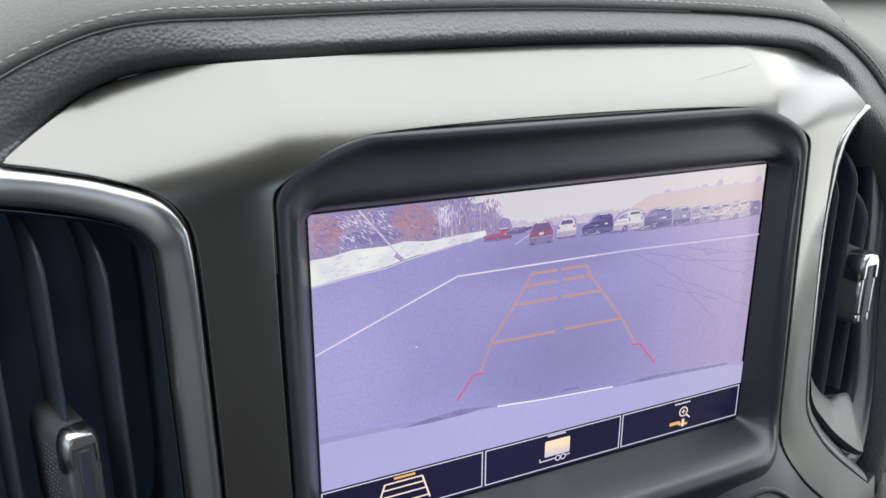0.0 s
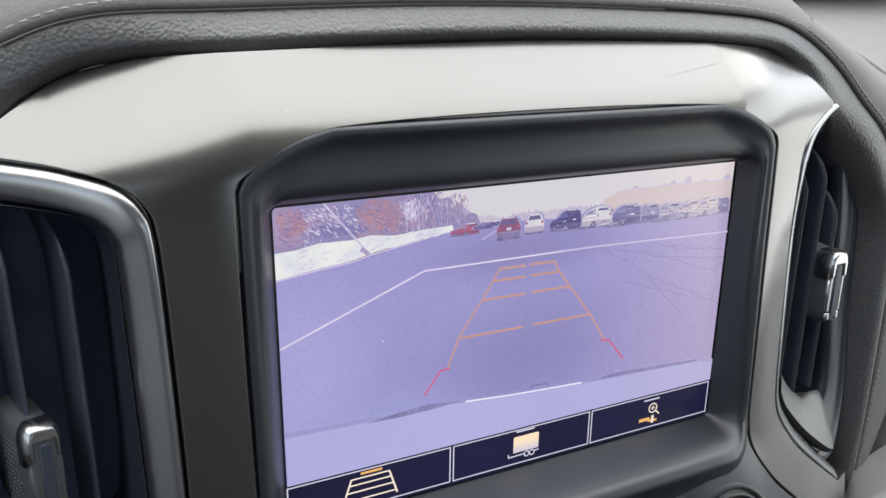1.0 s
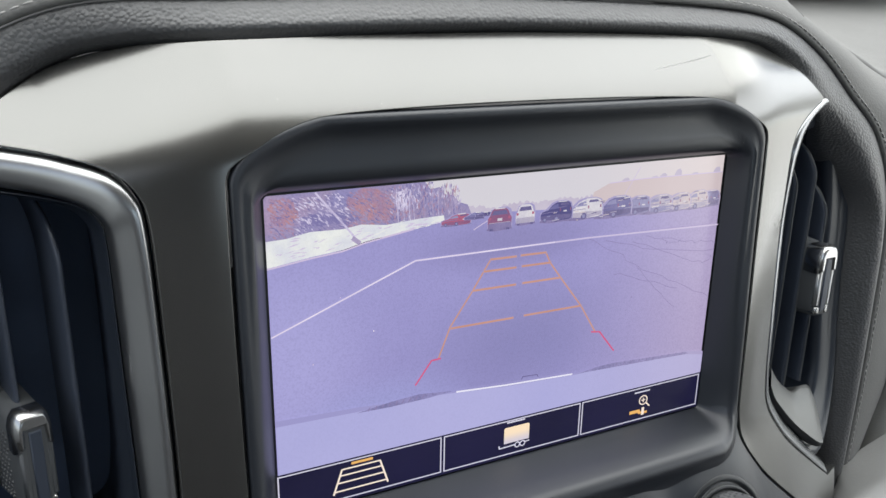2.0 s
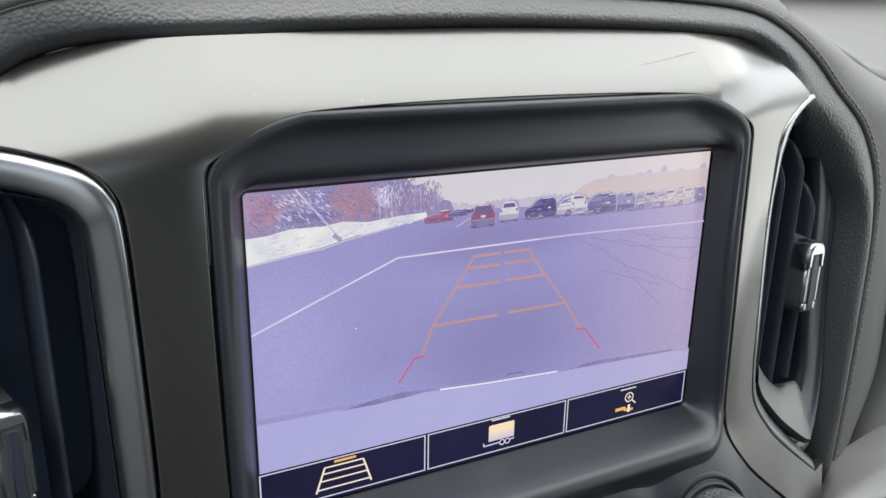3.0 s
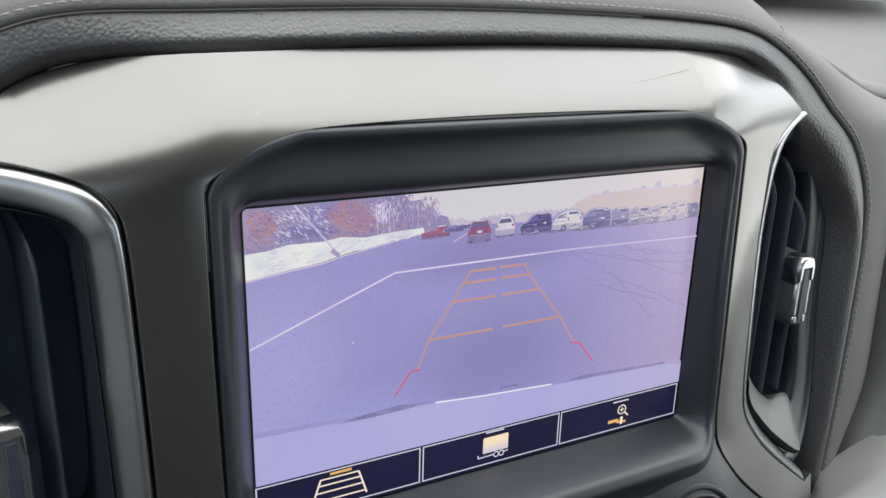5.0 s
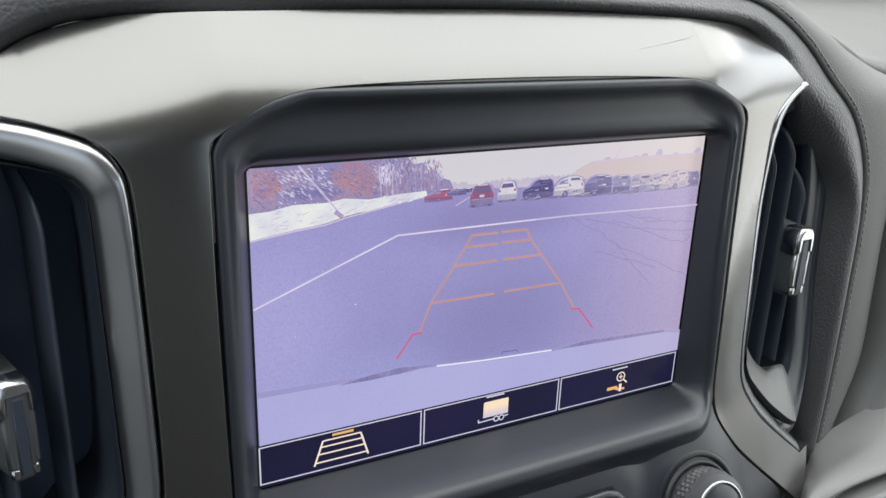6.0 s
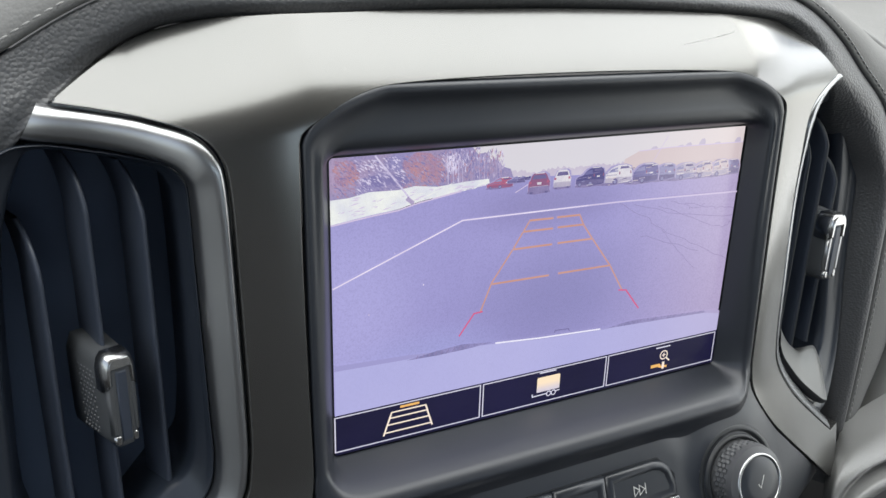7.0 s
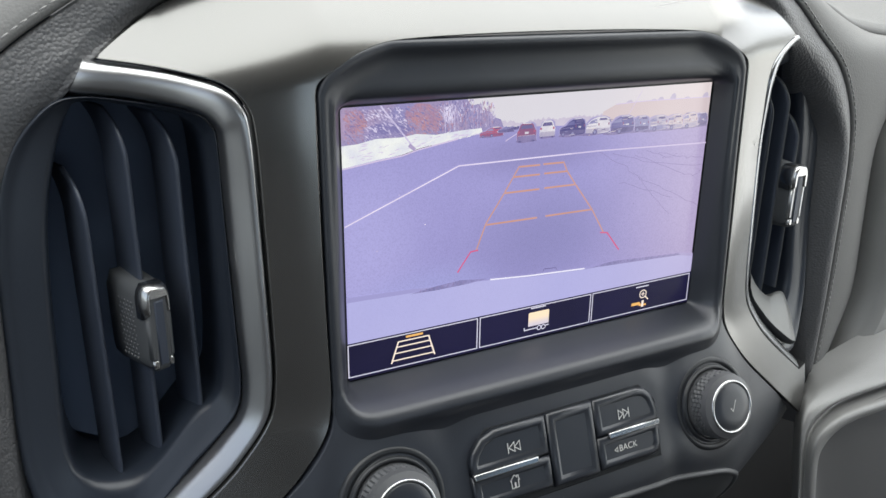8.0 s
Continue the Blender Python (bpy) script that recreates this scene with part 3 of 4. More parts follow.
def touch(x, z, w, h, a):
    """One brush-like touch, w long at the angle a, h thick."""
    c, s_ = math.cos(a), math.sin(a)
    return [(x, z), (x + w * c * 0.5 - h * s_ * 0.5, z + w * s_ * 0.5 + h * c * 0.5), (x + w * c, z + w * s_), (x + w * c * 0.5 + h * s_ * 0.4, z + w * s_ * 0.5 - h * c * 0.4)]


woods = {}
for x, z, w, h, tone in ((-5.6, 4.75, 0.75, 0.4, E_RUST), (-5.1, 4.4, 0.5, 0.3, E_RUST), (-8.2, 4.7, 0.45, 0.4, E_RUST), (-7.0, 4.35, 0.8, 0.22, E_SHADOW), (-6.3, 4.3, 0.5, 0.2, E_SHADOW), (-4.4, 4.7, 0.4, 0.35, E_FROST)):
    shown("shown_thicket", [(max(-8.68, x + w * math.cos(a) * rnd.uniform(0.7, 1.15)), min(5.19, z + h * math.sin(a) * rnd.uniform(0.7, 1.15))) for a in [0.35 * i for i in range(18)]], tone)
for n in range(1500):
    x, z = rnd.uniform(-8.6, -2.5), rnd.uniform(4.0, 5.12)
    if x > -3.4 and z > 4.95 - 0.5 * abs(x + 3.0) * rnd.random():
        continue
    a = rnd.uniform(-1.0, -0.3) if x < -4.8 else rnd.uniform(1.2, 1.9)
    tone = "rust" if x < -7.9 or -6.3 < x < -4.9 else "frost" if x < -6.3 else "trunk"
    pick = rnd.choice({"rust": ("rust", "rust", "wood", "shadow", "trunk"), "frost": ("frost", "frost", "shadow", "wood"), "trunk": ("trunk", "trunk", "frost", "rust", "shadow")}[tone])
    if z < 4.35 and pick == "frost" and rnd.random() < 0.7:
        pick = "shadow"
    woods.setdefault((pick, n % 3), []).append(touch(x, z, rnd.uniform(0.06, 0.26), rnd.uniform(0.02, 0.06), a))
for (tone, n), polys in sorted(woods.items(), key=lambda q: (q[0][1], q[0][0])):
    shown_many("shown_foliage", polys, {"rust": E_RUST, "wood": E_WOOD, "shadow": E_SHADOW, "frost": E_FROST, "trunk": E_TRUNK}[tone])
for n in range(22):
    x = rnd.uniform(-4.7, -2.35)
    top = 4.02 + rnd.uniform(0.5, 1.1) * (1.0 if x < -3.0 else 0.75)
    drawn("shown_trunk", [(x, 4.02), (x - 0.04, (4.02 + top) / 2), (x - rnd.uniform(0.0, 0.2), min(5.18, top))], rnd.uniform(0.015, 0.03), rnd.choice((E_TRUNK, E_TRUNK, E_FROST)))
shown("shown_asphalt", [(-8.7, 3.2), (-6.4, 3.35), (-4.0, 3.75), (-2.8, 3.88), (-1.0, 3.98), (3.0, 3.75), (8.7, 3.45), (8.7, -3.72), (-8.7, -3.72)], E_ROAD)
shown("shown_snow_bank", [(-8.7, 3.88), (-8.1, 3.90), (-7.4, 4.03), (-6.4, 4.0), (-5.8, 4.08), (-5.0, 3.98), (-3.9, 4.06), (-3.05, 4.08), (-3.0, 3.86), (-4.1, 3.78), (-5.7, 3.53), (-6.4, 3.36), (-7.4, 3.26), (-8.6, 3.09), (-8.7, 3.08)], E_SNOW)
drifts = {}
for n in range(90):
    x = rnd.uniform(-8.5, -3.3)
    k = (x + 8.7) / 5.6
    low_edge_z, high_edge_z = 3.12 + 0.68 * k, 3.86 + 0.16 * k
    drifts.setdefault(n % 2, []).append(touch(x, rnd.uniform(low_edge_z + 0.04, high_edge_z), rnd.uniform(0.1, 0.4), rnd.uniform(0.02, 0.05), rnd.uniform(0.0, 0.35)))
shown_many("shown_drift", drifts[0], E_DRIFT)
shown_many("shown_drift", drifts[1], E_FAINT)
drawn("shown_snow_edge", [(-8.7, 3.05), (-8.6, 3.06), (-7.4, 3.22), (-6.4, 3.32), (-5.7, 3.49), (-4.1, 3.74)], 0.05, E_FAINT)
drawn("shown_lamp_post", [(-7.2, 5.18), (-6.2, 3.95), (-5.95, 3.62)], 0.06, E_FROST)
drawn("shown_post_foot", [(-6.1, 3.7), (-5.85, 3.5)], 0.14, E_TRUNK)
drawn("shown_mast", [(4.1, 4.1), (4.72, 5.05)], 0.025, E_FAINT)


def shown_car(x0, x1, z0, z1, body, view):
    """A parked car in the picture. view 0: its tail alone; 1: seen from a rear corner, the flank going off to its nose."""
    w, h = x1 - x0, z1 - z0
    P = lambda *q: [(x0 + u * w, z0 + v * h) for u, v in q]
    shown("shown_car_blur", P((-0.03, 0.1), (-0.03, 0.5), (0.2, 0.72) if view else (0.06, 0.72), (0.34, 0.96) if view else (0.14, 0.96), (0.5, 1.05), (0.8, 1.05), (0.97, 0.92), (1.04, 0.55), (1.03, 0.04), (0.5, -0.06)), E_BLUR)
    shown("shown_car_shadow", P((-0.04, 0.02), (0.3, -0.05), (1.04, 0.0), (0.98, 0.16), (0.02, 0.16)), E_CARS["shade"])
    low = E_CARS[{"white": "silver", "cream": "silver", "silver": "steel", "red": "shade", "bright_red": "red"}.get(body, "glass")]
    if view:
        car = shown("shown_car", P((0.0, 0.2), (0.0, 0.42), (0.05, 0.54), (0.24, 0.62), (0.36, 0.85), (0.48, 0.95), (0.62, 1.0), (0.84, 0.98), (0.94, 0.88), (0.99, 0.6), (1.0, 0.42), (0.99, 0.14), (0.9, 0.06), (0.6, 0.04), (0.52, 0.1), (0.1, 0.12)), E_CARS[body])
        # lower flank in a darker copy of the body colour, as painted shading
        shown("shown_flank_shade", P((0.01, 0.18), (0.02, 0.34), (0.55, 0.36), (0.98, 0.32), (0.97, 0.14), (0.6, 0.06), (0.1, 0.13)), low, car)
        shown("shown_window", P((0.27, 0.64), (0.38, 0.82), (0.54, 0.89), (0.57, 0.66)), E_CARS["steel"] if body != "blue" else E_CARS["slate"], car)
        shown("shown_window", P((0.62, 0.8), (0.64, 0.92), (0.86, 0.91), (0.9, 0.8)), E_CARS["glass"], car)
        drawn("shown_crease", P((0.02, 0.46), (0.3, 0.5), (0.54, 0.5)), 0.02, E_CARS["shade"], car)
        for u, r in ((0.13, 0.13), (0.5, 0.17)):
            wheel = shown("shown_wheel", disc(x0 + u * w, z0 + 0.14 * h, r * h, 14), E_CARS["glass"], car)
            shown("shown_hub", disc(x0 + u * w, z0 + 0.14 * h, r * h * 0.55, 12), E_CARS["steel"], wheel)
        for u in (0.6, 0.93):
            shown("shown_lamp", P((u, 0.5), (u + 0.035, 0.5), (u + 0.035, 0.64), (u, 0.66)), E_CARS["red"], car)
        shown("shown_plate", P((0.72, 0.46), (0.72, 0.54), (0.82, 0.54), (0.82, 0.46)), E_CARS["white"], car)
    else:
        for u in (0.08, 0.78):
            shown("shown_tyre", P((u, -0.02), (u, 0.2), (u + 0.14, 0.2), (u + 0.14, -0.02)), E_CARS["glass"])
        car = shown("shown_car", P((0.03, 0.08), (0.0, 0.3), (0.01, 0.54), (0.09, 0.68), (0.16, 0.9), (0.26, 0.99), (0.74, 0.99), (0.84, 0.9), (0.92, 0.68), (1.0, 0.54), (0.99, 0.3), (0.97, 0.08)), E_CARS[body])
        shown("shown_bumper_bar", P((0.03, 0.08), (0.02, 0.32), (0.98, 0.32), (0.97, 0.08)), low, car)
        shown("shown_window", P((0.16, 0.7), (0.24, 0.9), (0.76, 0.9), (0.84, 0.7)), E_CARS["glass"], car)
        for u in (0.03, 0.85):
            shown("shown_lamp", P((u, 0.48), (u, 0.62), (u + 0.11, 0.6), (u + 0.11, 0.5)), E_CARS["bright_red"], car)
        shown("shown_plate", P((0.4, 0.42), (0.4, 0.54), (0.6, 0.54), (0.6, 0.42)), E_CARS["white"], car)
        drawn("shown_sill_line", P((0.06, 0.34), (0.94, 0.34)), 0.02, E_CARS["silver"], car)
    drawn("shown_roof_gleam", P((0.3 + 0.25 * view, 0.99), (0.72 + 0.1 * view, 0.985)), 0.03, E_SKY, car)


for spec_ in ((-3.06, -2.24, 3.7, 4.11, "bright_red", 1), (-2.25, -1.75, 3.83, 4.08, "slate", 1), (-1.85, -1.5, 3.9, 4.05, "blue", 1),
              (7.6, 8.66, 3.28, 3.95, "slate", 1), (6.9, 7.9, 3.26, 4.0, "cream", 1), (5.95, 7.05, 3.27, 3.98, "cream", 1), (4.89, 6.15, 3.28, 4.0, "silver", 1), (4.03, 5.1, 3.33, 4.05, "steel", 1),
              (2.91, 4.25, 3.33, 4.14, "slate", 1), (1.62, 2.97, 3.4, 4.19, "white", 1), (0.63, 1.68, 3.43, 4.2, "blue", 1), (-0.41, 0.33, 3.47, 4.22, "white", 0), (-1.47, -0.57, 3.39, 4.2, "red", 0)):
    x0, x1, z0, z1, body, view = spec_
    z1 -= 0.1 * (z1 - z0)
    shown_car(x0 - 0.06 * view, x1 + 0.16 * view if x1 < 8.4 else x1, z0, z1, body, view)

# glints and dark gaps along the row of parked cars
for n in range(70):
    x = rnd.uniform(0.7, 8.4)
    z = 3.42 + rnd.uniform(0.0, 0.62) - 0.012 * x
    w = rnd.uniform(0.08, 0.34)
    drawn("shown_car_glint", [(x, z), (min(8.66, x + w), z + 0.06 * w)], rnd.uniform(0.015, 0.04), rnd.choice((E_SKY, E_CARS["silver"], E_CARS["steel"], E_CARS["glass"], E_CARS["cream"])))

# markings on the asphalt, then the guide lines and the truck's own bumper
drawn("shown_line_blur", [(-8.7, 0.94), (-4.04, 2.73), (2.54, 2.70), (8.7, 2.52)], 0.062, E_LINE_SOFT)
drawn("shown_bay_line", [(-8.7, 0.94), (-4.04, 2.73), (1.2, 2.71)], 0.04, E_LINE)
drawn("shown_bay_line", [(1.2, 2.71), (2.54, 2.70), (6.4, 2.60), (8.7, 2.52)], 0.034, E_FAINT)
drawn("shown_bay_line", [(-2.0, 3.5), (-1.5, 3.75)], 0.03, E_FAINT)
for crack in ([(2.6, 2.65), (4.0, 1.95), (4.9, 1.33), (6.5, 0.6), (8.6, -0.4)], [(3.4, 2.55), (5.6, 1.9), (8.6, 1.5)], [(5.2, 2.5), (6.4, 2.1), (7.0, 2.15)], [(4.6, 2.3), (6.2, 1.75), (7.6, 1.2), (8.3, 1.1), (8.5, 1.3)], [(6.0, 2.3), (7.4, 2.0), (8.6, 1.85)], [(3.9, 1.2), (5.4, 0.7), (7.0, 0.2)], [(4.9, 1.33), (5.6, 0.6), (6.9, -0.6)]):
    bent = [(p.x + rnd.uniform(-0.06, 0.06), p.y + rnd.uniform(-0.05, 0.05)) for p in crv([(x, z, 0) for x, z in crack], 5)]
    drawn("shown_crack", bent, 0.016, E_CRACK)
for n in range(9):
    x, z = rnd.uniform(-7.5, 7.5), rnd.uniform(-1.6, 2.3)
    shown("shown_fleck", disc(x, z, rnd.uniform(0.012, 0.03), 6), rnd.choice((E_LINE, E_FAINT, E_CRACK)))
for line in ([(-3.2, -0.80), (-2.78, 0.27), (-1.97, 1.42), (-1.57, 2.04), (-1.31, 2.44)], [(3.19, -0.93), (2.48, 0.18), (1.49, 1.42), (1.04, 2.0), (0.84, 2.40)]):
    drawn("shown_line_blur", line, 0.07, E_AMBER_SOFT)
    drawn("shown_guide_line", line, 0.042, E_AMBER)
for z, a, b, c, d in ((0.22, -2.75, -0.36, 0.09, 2.48), (1.42, -1.95, -0.32, -0.04, 1.5), (2.03, -1.57, -0.33, -0.09, 1.06), (2.42, -1.33, -0.34, -0.15, 0.84)):
    for x0, x1, bar_z in ((a, b, z), (c, d, z - 0.01)):
        drawn("shown_line_blur", [(x0 - 0.03, bar_z), (x1 + 0.03, bar_z - 0.02)], 0.085, E_AMBER_SOFT)
        drawn("shown_guide_bar", [(x0, bar_z), (x1, bar_z - 0.02)], 0.06, E_AMBER)
for tick in ([(-4.03, -1.58), (-3.45, -0.80), (-3.10, -0.78)], [(4.14, -1.88), (3.40, -0.98), (3.02, -0.92)]):
    drawn("shown_red_tick", tick, 0.06, E_RED)
shown("shown_bumper_haze", [(-8.7, -1.8), (-6.0, -1.92), (-4.9, -2.02), (-2.6, -2.12), (-0.6, -2.3), (2.5, -2.46), (4.0, -2.44), (7.8, -2.6), (8.7, -2.75), (8.7, -3.2), (-8.7, -3.2)], E_BUMPER_SOFT)
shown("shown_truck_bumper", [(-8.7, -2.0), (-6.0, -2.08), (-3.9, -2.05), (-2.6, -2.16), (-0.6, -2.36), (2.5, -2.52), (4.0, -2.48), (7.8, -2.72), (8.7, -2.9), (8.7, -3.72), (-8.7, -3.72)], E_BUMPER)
shown("shown_bumper_step", [(-6.1, -2.12), (-4.9, -1.98), (-3.9, -1.92), (-2.6, -2.08), (-3.6, -2.14), (-4.9, -2.16)], E_BUMPER_EDGE)
shown("shown_bumper_step", [(2.6, -2.50), (3.4, -2.40), (4.1, -2.38), (7.8, -2.62), (7.9, -2.72), (4.1, -2.56)], E_BUMPER_EDGE)
for x in [-5.7 + 0.24 * i for i in range(9)] + [4.3 + 0.36 * i for i in range(10)]:
    z = (-2.08 + (x + 5.7) * 0.02) if x < 0 else -2.47 - (x - 4.3) * 0.055
    drawn("shown_tread_rib", [(x, z - 0.06), (x + 0.07, z + 0.06)], 0.035, E_CRACK)
drawn("shown_bumper_glint", [(-2.5, -2.14), (-0.6, -2.30), (2.3, -2.46)], 0.06, E_GLINT)
drawn("shown_latch", [(0.1, -2.22), (0.15, -2.12), (0.75, -2.16), (0.8, -2.26)], 0.03, E_CARS["glass"])

# the bar of three touch buttons under the picture
shown("shown_button_bar", [(-8.7, -5.22), (8.7, -5.22), (8.7, -3.68), (-8.7, -3.68)], E_NAVY)
for x0, x1 in ((-8.72, -3.05), (-2.92, 2.76), (2.88, 8.62)):
    drawn("shown_button_frame", [(x0, -5.10), (x1, -5.10), (x1, -3.76), (x0, -3.76)], 0.045, E_FRAME, closed=True)
drawn("shown_state_bar", [(-6.3, -3.88), (-5.55, -3.88)], 0.09, E_GOLD)
drawn("shown_state_bar", [(-0.42, -3.83), (0.34, -3.83)], 0.06, E_FRAME)
drawn("shown_state_bar", [(5.36, -3.92), (6.12, -3.92)], 0.06, E_FRAME)
for rail in ([(-6.93, -4.92), (-6.62, -4.02)], [(-5.02, -4.92), (-5.30, -4.02)]):
    drawn("shown_icon_rail", rail, 0.065, E_CREAM)
for n in range(4):
    z = -4.03 - 0.2 * n - 0.02 * n * n
    k = (-4.03 - z) / 0.9
    drawn("shown_icon_rung", [(-6.62 - 0.31 * k, z), (-5.30 + 0.28 * k, z)], 0.055, E_CREAM)
shown("shown_icon_trailer", [(-0.52, -4.66), (0.54, -4.66), (0.54, -4.06), (0.5, -4.02), (-0.48, -4.02), (-0.52, -4.06)], E_BOX)
drawn("shown_icon_hitch", [(-0.72, -4.68), (-0.70, -4.80), (-0.05, -4.78)], 0.05, E_FRAME)
drawn("shown_icon_hitch", [(0.36, -4.76), (0.56, -4.74)], 0.05, E_FRAME)
for x in (0.05, 0.27):
    drawn("shown_icon_wheel", disc(x, -4.80, 0.10, 14), 0.045, E_FRAME, closed=True)
drawn("shown_icon_lens", disc(5.82, -4.30, 0.19, 18), 0.05, E_CREAM, closed=True)
drawn("shown_icon_cross", [(5.72, -4.30), (5.92, -4.30)], 0.045, E_CREAM)
drawn("shown_icon_cross", [(5.82, -4.40), (5.82, -4.20)], 0.045, E_CREAM)
drawn("shown_icon_handle", [(5.96, -4.44), (6.16, -4.62)], 0.06, E_CREAM)
drawn("shown_icon_coupling", [(5.18, -4.74), (5.62, -4.74), (5.66, -4.80)], 0.14, E_GOLD)
drawn("shown_icon_coupling", [(5.62, -4.82), (6.06, -4.86)], 0.1, E_GOLD)
drawn("shown_icon_ball", [(5.84, -4.62), (5.84, -4.95)], 0.13, E_CREAM)


# ---- air vents ----
VANES = {-1: ((13.97, 4.5, -7.6), (15.5, 4.8, -8.8), (16.95, 2.8, -9.4)), 1: ((14.15, 4.3, -5.4), (15.6, 4.6, -6.4), (17.05, 2.7, -6.6))}
def vent(s, tab_z, tab_x, tab_y):
    """An outlet beside the display: chrome surround, black inner bezel, upright vanes and a sliding tab."""
    which = "dark chrome framed air vent with black vanes and a chrome tab"
    v = thing("air_vent", which, "air vent", (s * 15.5, 1.5, -9), group="dash air vents")
    e = VENT_EDGE[s]
    inner = [(16.6, 5.82), (15.2, 5.65), (14.1, 5.44), (13.3, 5.2), (12.9, 4.8), (12.78, 4.2), (12.75, 2.0), (12.68, -2.8), (12.67, -4.6), (12.9, -5.7), (13.5, -6.5), (14.6, -7.6), (18.3, -10.9)]
    if s > 0:
        inner = [(14.66, 6.64), (13.89, 6.37), (13.23, 6), (12.84, 5.55), (12.66, 5.07), (12.66, 4.31), (13.03, 2.02), (13.05, -2.8), (13.05, -4.6), (13.3, -5.7), (13.9, -6.6), (15, -7.8), (18.3, -10.6)]
    e_long, inner_long = ([(16.35, 7.08)] + e, [(17.0, 5.88)] + inner) if s < 0 else ([(14.34, 7.08)] + e, [(14.94, 6.7)] + inner)

    def row(t, d, a=e_long, b=inner_long):
        pts = [((1 - t) * p[0] + t * q[0], (1 - t) * p[1] + t * q[1]) for p, q in zip(a, b)]
        bow = [0.75 * t * step_(p[1], 3.5, 6.0) * (face_y(s * p[0], p[1]) - face_y(s * q[0], q[1])) for p, q in zip(a, b)]  # its upper run looks at the seats
        return crv([(s * x, face_y(s * x, z) + d + w, z) for (x, z), w in zip(pts, bow)], 6)

    # a narrow bevel that looks outwards, a flat band and a rounded inner edge
    profile = ((0.10, 0.8), (0.105, 0.28), (0.115, 0.2), (0.13, 0.13), (0.16, 0.07), (0.2, 0.025), (0.25, 0.0), (0.32, -0.01), (0.42, 0.005), (0.55, 0.05), (0.7, 0.11), (0.82, 0.18), (0.92, 0.32), (1.0, 0.75))
    part("frame", loft([row(t, d) for t, d in profile]), DARK_CHROME if s < 0 else TRIM_CHROME, v, "dark chrome rounded frame")
    left = [(19.95, -8.0), (20.0, -3), (19.7, 1.5), (19.0, 4.0), (17.7, 5.5)]
    hole = [(16.6, 5.62), (15.2, 5.45), (14.2, 5.22), (13.6, 4.98), (13.25, 4.6), (13.1, 4.0), (13.05, 1.8), (13.1, -2.6), (13.2, -4.2), (13.35, -5.0), (13.7, -5.5), (14.4, -6.0), (16.6, -8.1),
            (18.5, -7.3), (18.5, -2.9), (18.2, 1.36), (17.7, 3.7), (17.1, 5.2)]
    outer = inner + left

    def loop(t, d):
        pts = [((1 - t) * p[0] + t * q[0], (1 - t) * p[1] + t * q[1]) for p, q in zip(outer, hole)]
        rim_y = [min(face_y(s * p[0], p[1]), vent_y(*p) + 0.3) for i, p in enumerate(outer)]
        flat_ = [y * (1 - t) + vent_y(*q) * t for y, q in zip(rim_y, hole)]
        return crv([(s * x, y + d, z) for (x, z), y in zip(pts, flat_)], 5, True)

    part("inner_bezel", loft([loop(-0.04, 1.1), loop(0.0, 0.80), loop(0.04, 0.68), loop(0.1, 0.61), loop(0.17, 0.64), loop(0.26, 0.76), loop(0.45, 0.9), loop(0.88, 1.05), loop(1.0, 1.2), loop(1.05, 1.6), loop(1.08, 4.2)], closed=True), VENT_BLACK, v)
    if s > 0:
        front = [(13.7, 0.5, -5.6), (13.95, 0.42, -6.2), (14.5, 0.4, -6.85), (15.5, 0.4, -7.85), (16.6, 0.4, -8.75), (17.5, 0.4, -9.4), (18.0, 0.5, -9.6)]
        rear = [(14.5, 1.3, -5.2), (14.9, 1.4, -5.65), (15.5, 1.5, -6.25), (16.5, 1.55, -7.0), (17.3, 1.7, -6.95), (18.1, 1.8, -7.2), (18.9, 1.9, -8.4)]
        rows = []
        for t, dy, dz in ((0, 0.55, -0.35), (0, 0.2, -0.28), (0, 0.06, -0.16), (0.02, 0.0, -0.02), (0.25, 0.0, 0.06), (0.6, 0, 0.1), (0.9, 0, 0.06), (1, 0.05, 0.0), (1, 0.3, -0.2), (1, 1.0, -0.6)):
            rows.append(crv([Vector(p).lerp(Vector(q), t) + Vector((0, dy, dz)) for p, q in zip(front, rear)], 5))
        # the lip's under-face, painted dark for the shade of the gap
        part("slot", loft(rows[:4]), GAP, v, "underside of the lip painted dark as a shaded gap")
        # upward face of the black bezel, its reflected sky painted as pale grey
        part("lower_lip", loft(rows[3:]), SATIN_SHEEN, v, "lower lip with its sheen painted pale")
        # highlight along the bezel's rim, added as a paler tube
        part("rim_highlight", tube([p for p in loop(0.0, 0.69)[13 * 5 + 4:] if p.z > -4.0], 0.03, 6), SATIN_SHEEN, v, "fine pale line for the rim highlight")
    part("housing", sheet([(s * 11.0, -15), (s * 21.5, -15), (s * 21.5, 5.0), (s * 17.0, 8.0), (s * 11.0, 8.6)], lambda x, z: vent_y(x, z) + 5.0, 3.0, 0.1), DUCT, v)
    back = [(s * x, z) for x, z in hole]
    part("duct", sheet([(p[0], p[1]) for p in back], lambda x, z: vent_y(x, z) + 4.2, 1.0, 0.1), DUCT, v)
    for x, top, low in VANES[s]:
        y = vent_y(x, 0) + (1.15 if s < 0 else 0.7)
        prof = crv([(0.0, 0, low), (0.0, 0, low * 0.5), (0.0, 0, top - 2.2), (0.0, 0, top - 1.1), (0.1, 0, top - 0.7), (0.4, 0, top - 0.2), (0.8, 0, top + 0.15), (1.5, 0, top + 0.5)], 4)
        slant = 0.3 if s < 0 else 0.0
        rows = []
